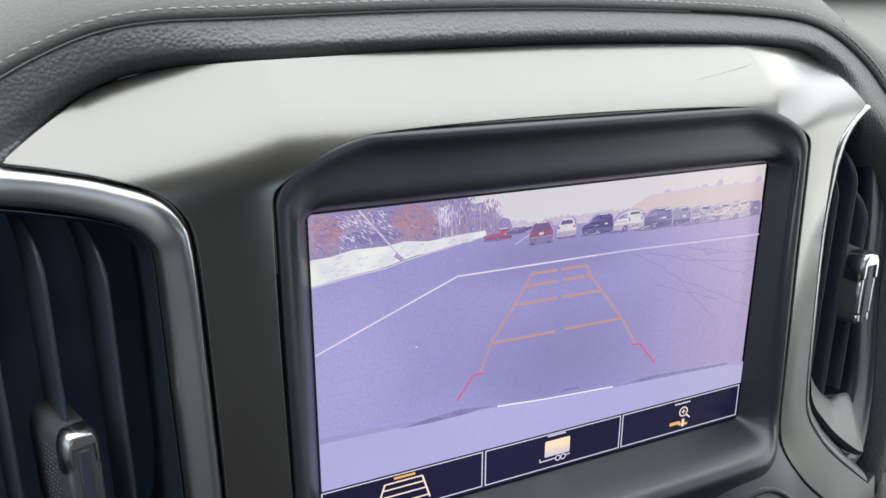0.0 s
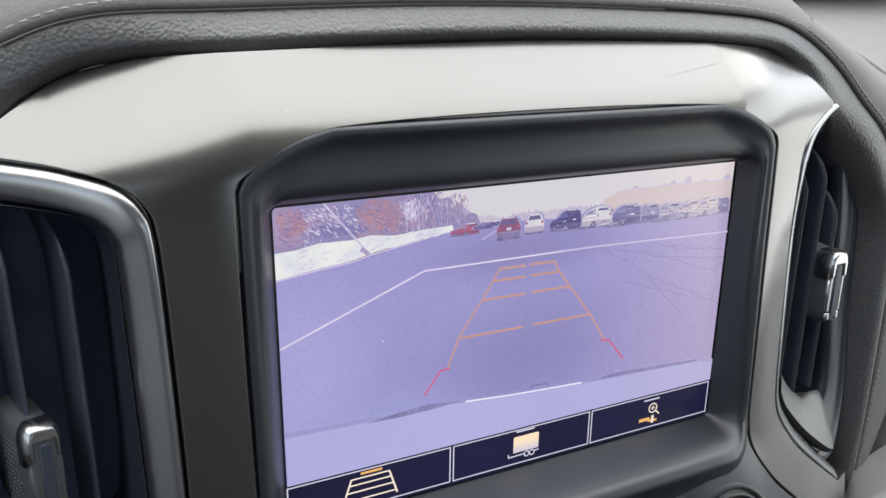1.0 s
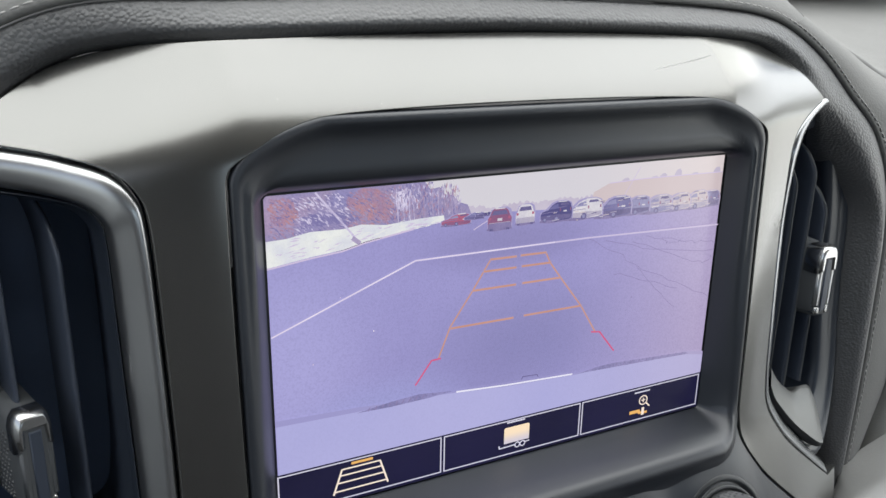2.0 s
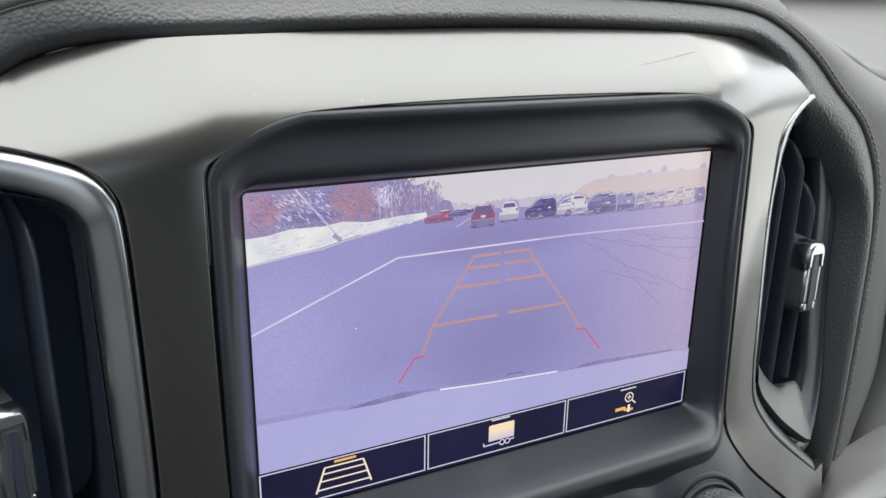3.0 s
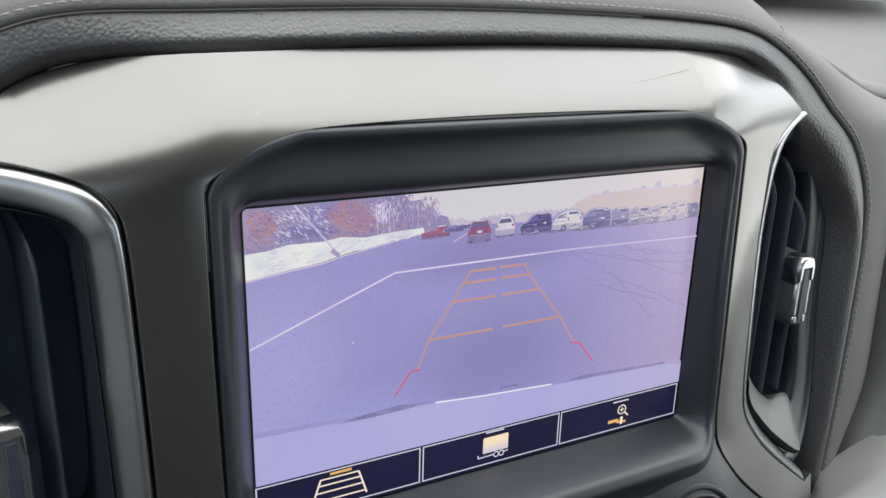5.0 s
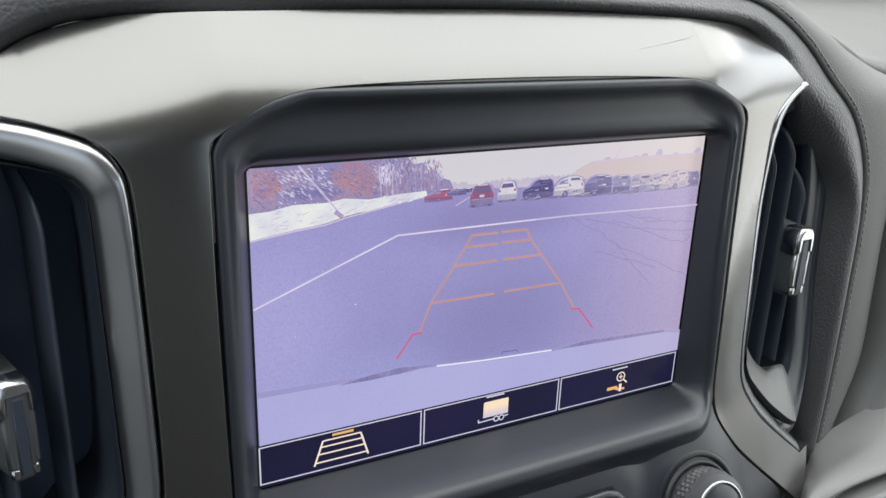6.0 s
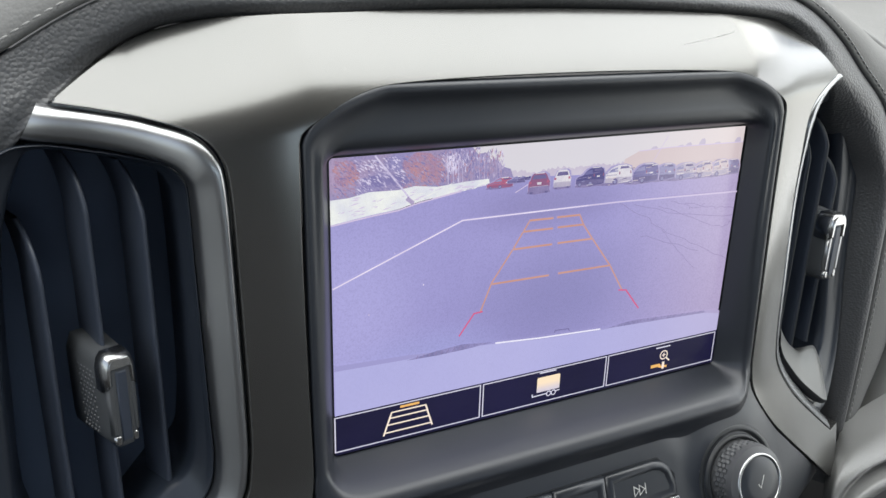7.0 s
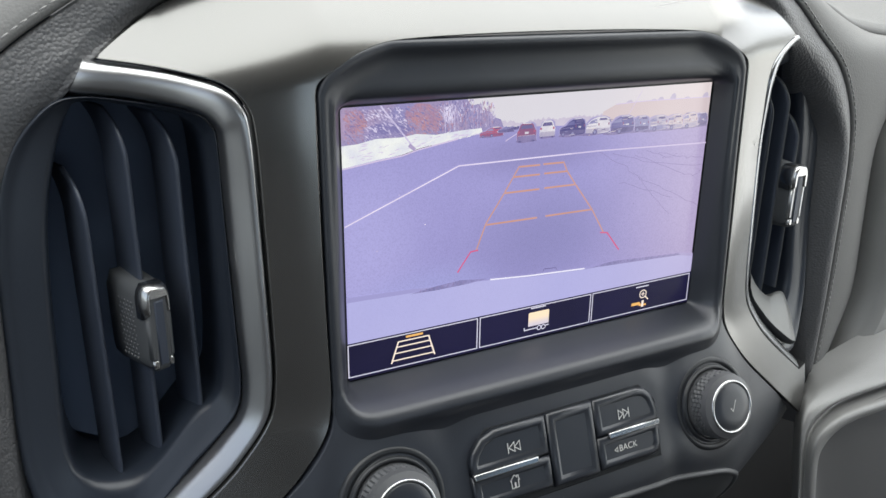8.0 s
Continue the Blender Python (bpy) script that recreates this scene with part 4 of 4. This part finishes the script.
        for dx, dy in ((-0.05, 1.75), (-0.055, 1.7), (-0.07, 1.1), (-0.085, 0.5), (-0.088, 0.25), (-0.08, 0.11), (-0.055, 0.03), (0.0, 0.0), (0.055, 0.03), (0.08, 0.11), (0.088, 0.25), (0.085, 0.5), (0.07, 1.1), (0.055, 1.7), (0.05, 1.75)):
            rows.append([(s * (x + dx + slant * (q.x + dy)), y + q.x + dy, q.z) for q in prof])
        vane = part("vane", loft(rows), VANE, v)
        if s > 0:
            # light caught on the vane's rounded front, added as a paler tube
            part("vane_highlight", tube([(s * x, y + q.x - 0.02, q.z) for q in prof], 0.03, 6), TAB, vane, "fine pale line for the edge highlight")
    # the tab rides on the middle vane
    m = Matrix.Translation((tab_x, tab_y + 0.56, tab_z)) @ Matrix.Rotation(radians(20 if s < 0 else 0), 4, "Z") @ SCREEN
    deep = 1.9 if s < 0 else 1.15
    tab = part("tab", plate([(-0.24, -1.68), (0.24, -1.68), (0.42, -1.4), (0.46, -1.1), (0.46, 1.12), (0.32, 1.5), (-0.32, 1.5), (-0.46, 1.12), (-0.46, -1.1), (-0.42, -1.4)],
                            [(-0.12, -deep), (-0.08, -deep * 0.6), (-0.02, 0.1), (0, 0.3), (0.03, 0.42), (0.1, 0.52), (0.2, 0.56)], m), TAB, v, "black sliding tab with dotted sides")
    dots = []
    for i in range(13):
        for j in range(5):
            for e in (-1, 1):
                h = -deep * 0.62 + 0.2 * j + 0.1 * (i % 2)
                if h < 0.1 and (s < 0 or e > 0):
                    q = m @ Vector((e * (0.475 - 0.04 * h), -1.3 + 0.175 * i, h))
                    dots.append(lathe([(0.065, -0.03), (0.06, 0.02), (0.035, 0.04), (0.0, 0.045)], Matrix.Translation(q) @ m.to_3x3().to_4x4() @ Matrix.Rotation(e * math.pi / 2, 4, "Y"), 6))
    part("grip_dots", join(*dots), KNURL, tab, "raised grip dots")
    part("cap", plate([(-0.53, 0.35), (-0.2, 0.45), (-0.17, 0.98), (0.17, 0.98), (0.2, 0.45), (0.53, 0.35), (0.53, 1.1), (0.46, 1.38), (0.32, 1.58), (-0.32, 1.58), (-0.46, 1.38), (-0.53, 1.1)],
                      [(0.03, -0.32), (0.0, -0.24), (0, 0.3), (0.02, 0.48), (0.06, 0.58), (0.13, 0.64)] if s > 0 else [(0.04, -0.1), (0.0, -0.02), (0, 0.3), (0.04, 0.46), (0.1, 0.57), (0.16, 0.62)], m), CAP, tab, "satin chrome cap")
    if s > 0:
        part("cover", plate([(-0.49, 1.0), (0.49, 1.0), (0.46, 1.3), (0.3, 1.53), (-0.3, 1.53), (-0.46, 1.3)], [(-0.02, -deep), (0.0, -0.5)], m), SATIN_SHEEN, tab, "satin grey top cover")
    for x in (-0.34, 0.34):
        u = 0.8 * x
        part("foot", plate([(u - 0.1, -1.52), (u + 0.1, -1.52), (u + 0.12, -1.15), (u - 0.12, -1.22)], [(0, 0.1), (0, 0.5), (0.05, 0.6)], m), CHROME, tab, "chrome foot")
        part("rail", plate([(x - 0.1, -1.15), (x + 0.1, -1.15), (x + 0.1, 0.6), (x - 0.1, 0.6)], [(0, 0.1), (0, 0.5), (0.06, 0.58)], m), DARK_CHROME if s > 0 else TAB, tab)
    part("slot", plate([(-0.17, -1.4), (0.17, -1.4), (0.17, 1.0), (-0.17, 1.0)], [(0, 0.1), (0, 0.57), (0.04, 0.62)], m), VANE, tab)
    return v


vent(-1, -2.05, -15.35, 0.95)
vent(1, -1.0, 16.12, 0.45)

# ---- knobs and buttons of the control face ----
def on_panel(x, z):
    """The control face's own frame at x, z: x right, y up along it, z out of it."""
    n = face_n(min(max(x, -9), 9) * 0, z)
    up = Vector((0, -n.z, 0)) * 0 + n.cross(Vector((1, 0, 0))) * -1
    up = Vector((1, 0, 0)).cross(n) * -1
    m = Matrix((Vector((1, 0, 0)), up, n)).transposed().to_4x4()
    return Matrix.Translation((x, face_y(x, z) + 0.03, z)) @ m


def knob(x, z, ticked):
    m = on_panel(x, z) @ Matrix.Translation((0, 0, 0.16))
    k = thing("rotary_knob", "black knurled rotary knob with a chrome ring" + (" and a tick mark" if ticked else ""), "knob", (x, face_y(x, z), z), group="radio knobs")
    part("collar", lathe([(2.25, -0.35), (2.2, 0.0), (2.1, 0.09), (1.98, 0.11), (1.9, 0.06), (1.84, -0.06), (1.8, 0.12), (1.72, 0.22), (1.64, 0.18), (1.56, 0.0)], m, 64), PIANO, k)
    rows = []
    for i, h in enumerate((0.0, 0.25, 0.36, 0.47, 0.58, 0.69, 0.8, 0.9, 1.12, 1.24)):
        ring_ = []
        for j in range(144):
            r = 1.55 - 0.03 * h
            if 2 <= i <= 6:
                r += 0.035 if (j // 3 + i) % 2 else -0.035
            if i == 8:
                r -= 0.06
            if i == 9:
                r = 1.22
            a = 2 * math.pi * j / 144
            ring_.append(m @ Vector((r * math.cos(a), r * math.sin(a), h)))
        rows.append(ring_)
    part("grip", loft(rows, closed=True, smooth=False), KNURL, k, "black knurled grip")
    part("ring", lathe([(1.22, 1.1), (1.22, 1.25), (1.19, 1.3), (1.14, 1.31), (1.1, 1.28), (1.09, 1.2)], m, 64), CAP, k, "chrome ring")
    cap = part("cap", lathe([(1.1, 1.1), (1.09, 1.25), (1.03, 1.285), (0.6, 1.31), (0.0, 1.32)], m, 64), BUTTON, k)
    if ticked:
        part("tick_mark", strip([(-0.16, -0.02), (-0.03, -0.2), (0.2, 0.28)], 0.035, m, 1.335), PRINT, cap, "white printed tick")
    return k


knob(8.25, -9.35, True)
knob(-8.1, -9.35, False)

PANEL = on_panel(0.15, -9.3) @ Matrix.Translation((0, 0, 0.16))
keys = thing("button_cluster", "black moulded radio button cluster with chrome bars", "buttons", (0, -2.5, -11))
part("bed", plate([(-4.8, -1.6), (4.7, -1.6), (4.75, 0.95), (3.95, 1.82), (-4.05, 1.82), (-4.85, 0.95)], [(0, -0.3), (0, 0.02), (0.06, 0.05)], PANEL), GAP, keys)
DISH = [(0, -0.2), (0, 0.2), (0.03, 0.26), (0.1, 0.31), (0.16, 0.33), (0.25, 0.33), (0.29, 0.31), (0.36, 0.24)]


def key(poly, label, levels=DISH):
    return part("button", plate(poly, levels, PANEL), BUTTON, keys, label)


def printed(name, points, parent, w=0.05, closed=False, h=0.28, about=(0, 0), k=0.72, rise=-0.1):
    part(name, strip([(about[0] + (x - about[0]) * k, about[1] + (y - about[1]) * k + rise) for x, y in points], w * 0.8, PANEL, h, closed), PRINT, parent, "white print")


b1 = key([(-4.98, 0.11), (-1.28, 0.11), (-1.28, 1.72), (-3.75, 1.74), (-4.4, 1.5), (-4.85, 1.0), (-4.98, 0.6)], "black button with a skip-back symbol")
b2 = key([(-4.96, -1.22), (-1.28, -1.26), (-1.28, 0.06), (-4.98, 0.06)], "black button with a house symbol")
b3 = key([(1.18, 0.11), (4.56, 0.11), (4.58, 0.7), (4.36, 1.32), (4.0, 1.64), (3.55, 1.76), (1.18, 1.72)], "black button with a skip-forward symbol")
b4 = key([(1.18, -1.32), (4.1, -1.34), (4.4, -1.2), (4.52, -0.9), (4.56, 0.06), (1.18, 0.06)], "black button lettered BACK")
key([(-1.22, -1.34), (1.12, -1.36), (1.12, 1.74), (-1.22, 1.74)], "blank black centre key", [(0, -0.2), (0, 0.22), (0.04, 0.3), (0.12, 0.35), (0.24, 0.36), (0.3, 0.34), (0.4, 0.27)])
for x0, x1, b in ((-4.95, -1.95, b1), (1.72, 4.5, b3)):
    part("bar", prism([(x0, -0.05), (x1, -0.05), (x1, 0.21), (x0, 0.21)], 0.0, 0.46, PANEL, 0.05), CHROME, b, "chrome bar")
for s, b, c in ((-1, b1, -2.9), (1, b3, 2.7)):
    printed("skip_bar", [(c + s * 0.42, 0.63), (c + s * 0.42, 1.23)], b, about=(c, 0.88))
    for d in (-0.36, 0.0):
        a = c + s * d
        printed("skip_arrow", [(a, 0.66), (a + s * 0.36, 0.93), (a, 1.20)], b, 0.045, True, about=(c, 0.88))
printed("house", [(-3.35, -0.58), (-3.12, -0.32), (-2.98, -0.46), (-2.98, -0.38), (-2.90, -0.38), (-2.90, -0.54), (-2.84, -0.60), (-2.92, -0.60), (-2.92, -0.94), (-3.30, -0.94), (-3.30, -0.60)], b2, 0.045, True, about=(-3.1, -0.60), k=0.85, rise=0.08)
printed("house_door", [(-3.1, -0.92), (-3.1, -0.68)], b2, 0.1, about=(-3.1, -0.60), k=0.85, rise=0.08)
printed("back_arrow", [(2.14, -0.48), (1.92, -0.62), (2.14, -0.76)], b4, 0.04, True, about=(2.16, -0.6), k=0.7, rise=-0.02)
font = bpy.data.curves.new("back_word", "FONT")
font.body, font.size, font.align_x, font.align_y = "BACK", 0.0039, "LEFT", "CENTER"
word = bpy.data.objects.new("back_word", font)
scene.collection.objects.link(word)
bpy.context.view_layer.update()
me = bpy.data.meshes.new_from_object(word.evaluated_get(bpy.context.evaluated_depsgraph_get()))
bpy.data.objects.remove(word)
shear = PANEL.copy()
shear.translation = shear.translation * CM
me.transform(shear @ Matrix.Translation((0.0222, -0.0062, 0.0029)))
me.materials.clear()
part("word", me, PRINT, b4, "white word BACK")

# ---- padded hood over the stack, and the dash beyond it ----
ROLL_IN = [(-20, -16), (-19.95, -8), (-19.7, -2), (-19.3, 1.8), (-18.2, 4.3), (-16.5, 6.5), (-15.0, 7.8), (-13.4, 8.72), (-11.8, 9.13), (-8.8, 9.38), (-4, 9.5), (0, 9.56),
           (4, 9.52), (8.1, 9.4), (10.87, 9.15), (12.1, 8.7), (13.07, 8.12), (14.11, 7.18), (15.46, 5.98), (17.04, 4.38), (19.2, 1.63), (19.6, -3), (19.8, -9), (19.9, -16)]
CREASE = [(-22.6, 1.8, -16), (-22.7, 1.8, -8), (-22.6, 1.9, -2), (-22.1, 2.1, 2.2), (-20.8, 2.4, 5.0), (-18.9, 2.6, 6.9), (-17.1, 2.6, 8.2), (-14.8, 2.4, 9.55), (-12.6, 2.1, 10.28),
          (-9.2, 1.8, 10.46), (-4.3, 1.6, 10.63), (0, 1.6, 10.67), (4.3, 1.6, 10.6), (8.2, 1.6, 10.46), (11.3, 1.6, 10.18), (13.3, 1.6, 9.56), (15.4, 1.65, 8.4), (17.35, 1.7, 6.9),
          (19.5, 1.7, 5.15), (20.9, 1.7, 2.8), (21.4, 1.7, 0.4), (21.58, 1.7, -3.2), (21.65, 1.7, -9), (21.4, 1.7, -16)]
hood = thing("dash_pad", "black grained leather dash hood with a stitched seam", "dashboard", (0, 5, -16))
low = []
for x, z in ROLL_IN:
    w = min(1.0, max(0.0, (z - 3.5) / 3.5))
    low.append(Vector((x, (face_y(x, z) + 0.3) * w + (vent_y(x, z) + 1.5 if x < 0 else 3.0) * (1 - w), z)))
lo, hi = crv(low, 8), crv(CREASE, 8)
BACK_ = Vector((0, math.cos(radians(LEAN)), math.sin(radians(LEAN))))  # level, away from the seats
roll_rows = []
for s, b in ((0, -0.6), (0, 0.0), (0.05, 0.22), (0.12, 0.48), (0.2, 0.72), (0.28, 0.88), (0.36, 0.92), (0.46, 0.84), (0.62, 0.62), (0.8, 0.36), (0.92, 0.17), (1.0, 0.0), (1.0, -0.2)):
    k = math.sin(math.pi / 2 * s ** 0.55)
    row = []
    for p, q in zip(lo, hi):
        w = 0.3 + 0.35 * min(1.0, max(0.0, (p.z - 4.0) / 4.5)) * min(1.0, max(0.2, (p.x + 14.0) / 8.0))
        y = p.y + (q.y - p.y) * k - b * w
        turn = min(1.0, max(0.0, (p.x - 13.0) / 3.5))  # beside the passenger's vent it stands up as a wall, then turns flat
        wall = q.y - 0.5 + (p.y - q.y + 0.5) * (1 - min(1.0, s / 0.6)) ** 1.7 + 0.5 * max(0.0, (s - 0.5) / 0.5) ** 2
        if b < 0 and s == 0:
            wall += 0.5
        row.append(Vector((p.x + (q.x - p.x) * s, y + (wall - y) * turn, p.z + (q.z - p.z) * s)))
    roll_rows.append(row)
part("hood_roll", loft(roll_rows), LEATHER, hood)
out = []
for i in range(len(hi)):
    d = hi[min(i + 1, len(hi) - 1)] - hi[max(i - 1, 0)]
    n = Vector((-d.z, 0, d.x)).normalized()
    out.append(n)
for _ in range(3):
    out = [(out[max(i - 1, 0)] + out[i] + out[min(i + 1, len(out) - 1)]).normalized() for i in range(len(out))]
top_rows = []
TOP = ((0.0, 0.25), (0.05, -0.02), (0.14, -0.12), (0.3, -0.08), (0.55, 0.2), (1.0, 1.0), (1.5, 2.4), (2.0, 5.0), (2.3, 10.0), (2.6, 18.0), (2.8, 26.0))
FLANK = ((0.0, 0.25), (0.05, -0.02), (0.14, -0.12), (0.3, -0.08), (0.6, 0.0), (0.9, 0.35), (1.1, 0.9), (1.3, 1.6), (1.4, 2.4), (1.5, 5.0), (1.6, 14.0))
for (a, b), (c, d) in zip(TOP, FLANK):
    row = []
    for q, n in zip(hi, out):
        w = min(1.0, max(0.0, abs(n.x) * 1.5 - 0.45))
        row.append(q + n * (a + (c - a) * w) + BACK_ * (b + (d - b) * w))
    top_rows.append(row)
part("top_pad", loft(top_rows), SMOOTH_LEATHER, hood, "grey-black dash top skin")

# the flank beyond the seam on the passenger side, out to the pad line and the dash face
first = next(i for i, q in enumerate(hi) if q.x > 12.9)
RIM_TO = [(17.5, 6.2, 10.6), (19.4, 6.1, 9.75), (21.8, 6.1, 8.8), (24.2, 6.1, 7.75), (27.7, 6.1, 6.5), (32.0, 6.0, 5.9), (31.4, 5.2, 4.4), (29.0, 4.4, 2.7), (27.4, 4.0, 0.8), (26.9, 3.8, -1.2), (27.0, 3.7, -5.0), (27.0, 3.6, -9.6), (25.4, 3.5, -13.4), (24.0, 3.4, -16.6)]
reach = crv(RIM_TO, 12)
near_ = [q + n * 0.3 - BACK_ * 0.08 for q, n in zip(hi[first:], out[first:])]
flank_rows = []
for t in (0.0, 0.05, 0.12, 0.22, 0.35, 0.5, 0.65, 0.78, 0.88, 0.95, 0.985, 1.0):
    row = []
    for i, p in enumerate(near_):
        f = i / (len(near_) - 1) * (len(reach) - 1)
        r = reach[int(f)].lerp(reach[min(int(f) + 1, len(reach) - 1)], f - int(f))
        k = t ** 1.6
        row.append(Vector((p.x + (r.x - p.x) * t, p.y + (r.y - p.y) * k, p.z + (r.z - p.z) * t)))
    flank_rows.append(row)
flank_rows.append([p + Vector((0.1, 2.5, -0.1)) for p in flank_rows[-1]])
part("flank", loft(flank_rows), SMOOTH_LEATHER, hood, "grey-black flank skin beside the seam")

# the seam: one stitch after another along the crease
seam = [q + n * 0.32 - BACK_ * (0.045 + 0.06 * min(1.0, max(0.0, (q.x - 12.5) / 1.5))) for q, n in zip(hi, out)]
length, spots = 0.0, []
for a, b in zip(seam[:-1], seam[1:]):
    d = (b - a).length
    while length < d:
        spots.append((a.lerp(b, length / d), (b - a).normalized()))
        length += 0.35
    length -= d
stitch_bm = bmesh.new()
bmesh.ops.create_uvsphere(stitch_bm, u_segments=6, v_segments=4, radius=1.0, matrix=Matrix.Diagonal((0.0016, 0.0004, 0.0004, 1)))
for f in stitch_bm.faces:
    f.smooth = True
stitch = bpy.data.meshes.new("stitch")
stitch_bm.to_mesh(stitch)
stitch.materials.append(THREAD)
for p, d in spots:
    if p.z < -14:
        continue
    ob = part("stitch", stitch, THREAD, hood)
    y = Vector((0, 1, 0)).cross(d).normalized()
    turn = Matrix((d, d.cross(y) * -1, y)).transposed().to_4x4()
    ob.matrix_basis = Matrix.Translation(p * CM) @ turn

# ---- passenger side of the dash ----
side_top = thing("passenger_dashboard", "grey soft-touch dash top on the passenger side", "dashboard", (30, 6, 6))
EDGE = [(19.4, 6.0, 9.75), (21.8, 6.0, 8.8), (24.2, 6.0, 7.75), (27.7, 6.0, 6.6), (36, 5.8, 6.0), (62, 5.5, 5.6)]
edge = crv(EDGE, 8)
UP = Vector((0, -math.sin(radians(LEAN)), math.cos(radians(LEAN))))
rows = []
for b, u in ((0.3, -4.0), (0.1, -0.5), (0.0, -0.12), (0.05, 0.05), (0.25, 0.2), (1.0, 0.35), (6.0, 0.7), (16.0, 0.8), (24.0, 0.6), (25.0, 0.3), (25.3, -1.5)):
    rows.append([p + BACK_ * b + UP * (u * min(1.0, i / 14) if u > -0.4 else u) for i, p in enumerate(edge)])
part("rolled_edge", loft(rows[:6]), SMOOTH_LEATHER, side_top)
part("top_skin", loft(rows[5:]), SMOOTH_LEATHER, side_top)
trough = thing("defroster_trough", "dark defroster trough along the windshield", "trim", (0, 30, 9))
part("trough_floor", loft([[Vector((x, 0, 8.2)) + BACK_ * b + UP * 0.4 for x in (-60, -20, 20, 60)] for b in (22, 30, 45)]), CAB, trough)

pad = thing("passenger_dash_pad", "black padded passenger dash face", "dashboard", (30, 2, -14))
GAP_LINE = [(32.2, 5.2), (30.6, 3.9), (28.6, 2.3), (27.5, 0.7), (27.05, -1.2), (27.15, -5.0), (27.15, -9.6), (25.6, -13.4), (24.2, -16.6)]
gap = crv([(x, 0, z) for x, z in GAP_LINE], 6)
for name, steps, tone in (("rolled_edge", ((-0.1, 6.0), (0.0, 3.2), (0.15, 2.5), (0.5, 2.1), (1.2, 1.9)), "rounded edge along the gap"), ("face", ((1.2, 1.9), (3.0, 2.0), (6.0, 2.8), (14.0, 5.0), (36.0, 8.0)), "")):
    part(name, loft([[Vector((p.x + dx, y, p.z)) for p in gap] for dx, y in steps]), KNEE_SKIN, pad, tone)

knee = thing("glovebox_pad", "grey-black rounded lower passenger dash panel", "dashboard", (28, 0, -20))
KNEE = [[(18.4, -0.84, -20.2), (17.84, -0.5, -15.03), (18.76, 0.19, -13.45), (20.3, 1.0, -12.9), (22.5, 1.9, -12.3), (29.6, 2.6, -11.6), (47, 3.2, -10.4)],
        [(17.57, -1.64, -19.35), (17.0, -1.38, -14.65), (17.63, -0.85, -13.1), (19.15, -0.1, -12.6), (21.5, 0.5, -12.35), (27.45, 1.0, -12.0), (46, 1.5, -11.2)],
        [(17.22, -2.0, -18.96), (16.65, -1.8, -14.61), (17.0, -1.5, -12.98), (18.44, -1.0, -12.4), (20.93, -0.56, -12.3), (25.7, -0.3, -12.4), (45, 0.2, -12.0)],
        [(17.3, -2.05, -18.9), (16.75, -1.98, -15.05), (17.0, -1.85, -13.6), (18.12, -1.75, -12.83), (20.33, -1.56, -12.69), (24.09, -1.45, -12.79), (45, -1.4, -12.5)],
        [(17.85, -1.9, -19.2), (17.3, -1.8, -15.5), (17.75, -1.5, -14.2), (19.4, -1.15, -13.6), (21.5, -0.85, -13.5), (25.2, -0.7, -13.6), (45, -0.6, -13.3)],
        [(17.87, -2.29, -19.01), (17.26, -2.28, -15.47), (17.57, -2.25, -14.14), (18.77, -2.21, -13.51), (20.38, -2.17, -13.29), (23.22, -2.15, -13.33), (45, -2.1, -13.1)],
        [(18.52, -2.2, -19.35), (17.96, -2.2, -15.95), (18.31, -2.2, -14.77), (19.3, -2.2, -14.14), (20.72, -2.2, -13.91), (23.33, -2.2, -13.92), (45, -2.2, -13.6)],
        [(19.2, -1.5, -19.5), (18.6, -1.5, -16.4), (18.9, -1.5, -15.3), (19.8, -1.5, -14.65), (21.1, -1.5, -14.4), (23.6, -1.45, -14.4), (45, -1.4, -14.1)],
        [(24.0, 0.0, -27.0), (25.0, 0.0, -27.0), (26.5, 0.0, -27.0), (28.0, 0.0, -27.0), (31.0, 0.0, -27.0), (36.0, 0.0, -27.0), (45, 0.0, -27.0)]]
for r in KNEE:  # even steps out to the door
    a, b = Vector(r[5]), Vector(r.pop())
    r += [tuple(a.lerp(b, t)) for t in (0.14, 0.32, 0.6, 1.0)]
fine = [crv(r, 6) for r in KNEE]
fine = [list(r) for r in zip(*[crv([row[i] for row in fine], 5) for i in range(len(fine[0]))])]
split = 6 * 5
part("pad", loft(fine[:split + 1]), KNEE_SKIN, knee)
part("glovebox_lid", loft(fine[split:]), LID, knee, "black lower lid under the bead")

# ---- rim of the tray under the controls ----
tray = thing("storage_tray", "black storage tray with a rounded rim under the radio controls", "tray", (0, -4, -16))
HALF_RIM = [(0, -12.0), (3.6, -12.1), (6.2, -12.3), (8.4, -12.7), (9.8, -13.3), (10.8, -14.2), (11.2, -16), (11.2, -18)]
rim = flatten(mirror(HALF_RIM[:0:-1], -1) + HALF_RIM, 6)
part("rim", tube([(x, control_y(x, z) - 0.04, z) for x, z in rim], 0.14, 10), KNURL, tray)
# flat dark sheet paints the shade inside the tray; nothing is hollowed
part("mouth_shade", sheet([(x * 0.985, z - 0.1) for x, z in rim], lambda x, z: control_y(x, z) - 0.04, 0.8, 0.1), GAP, tray)
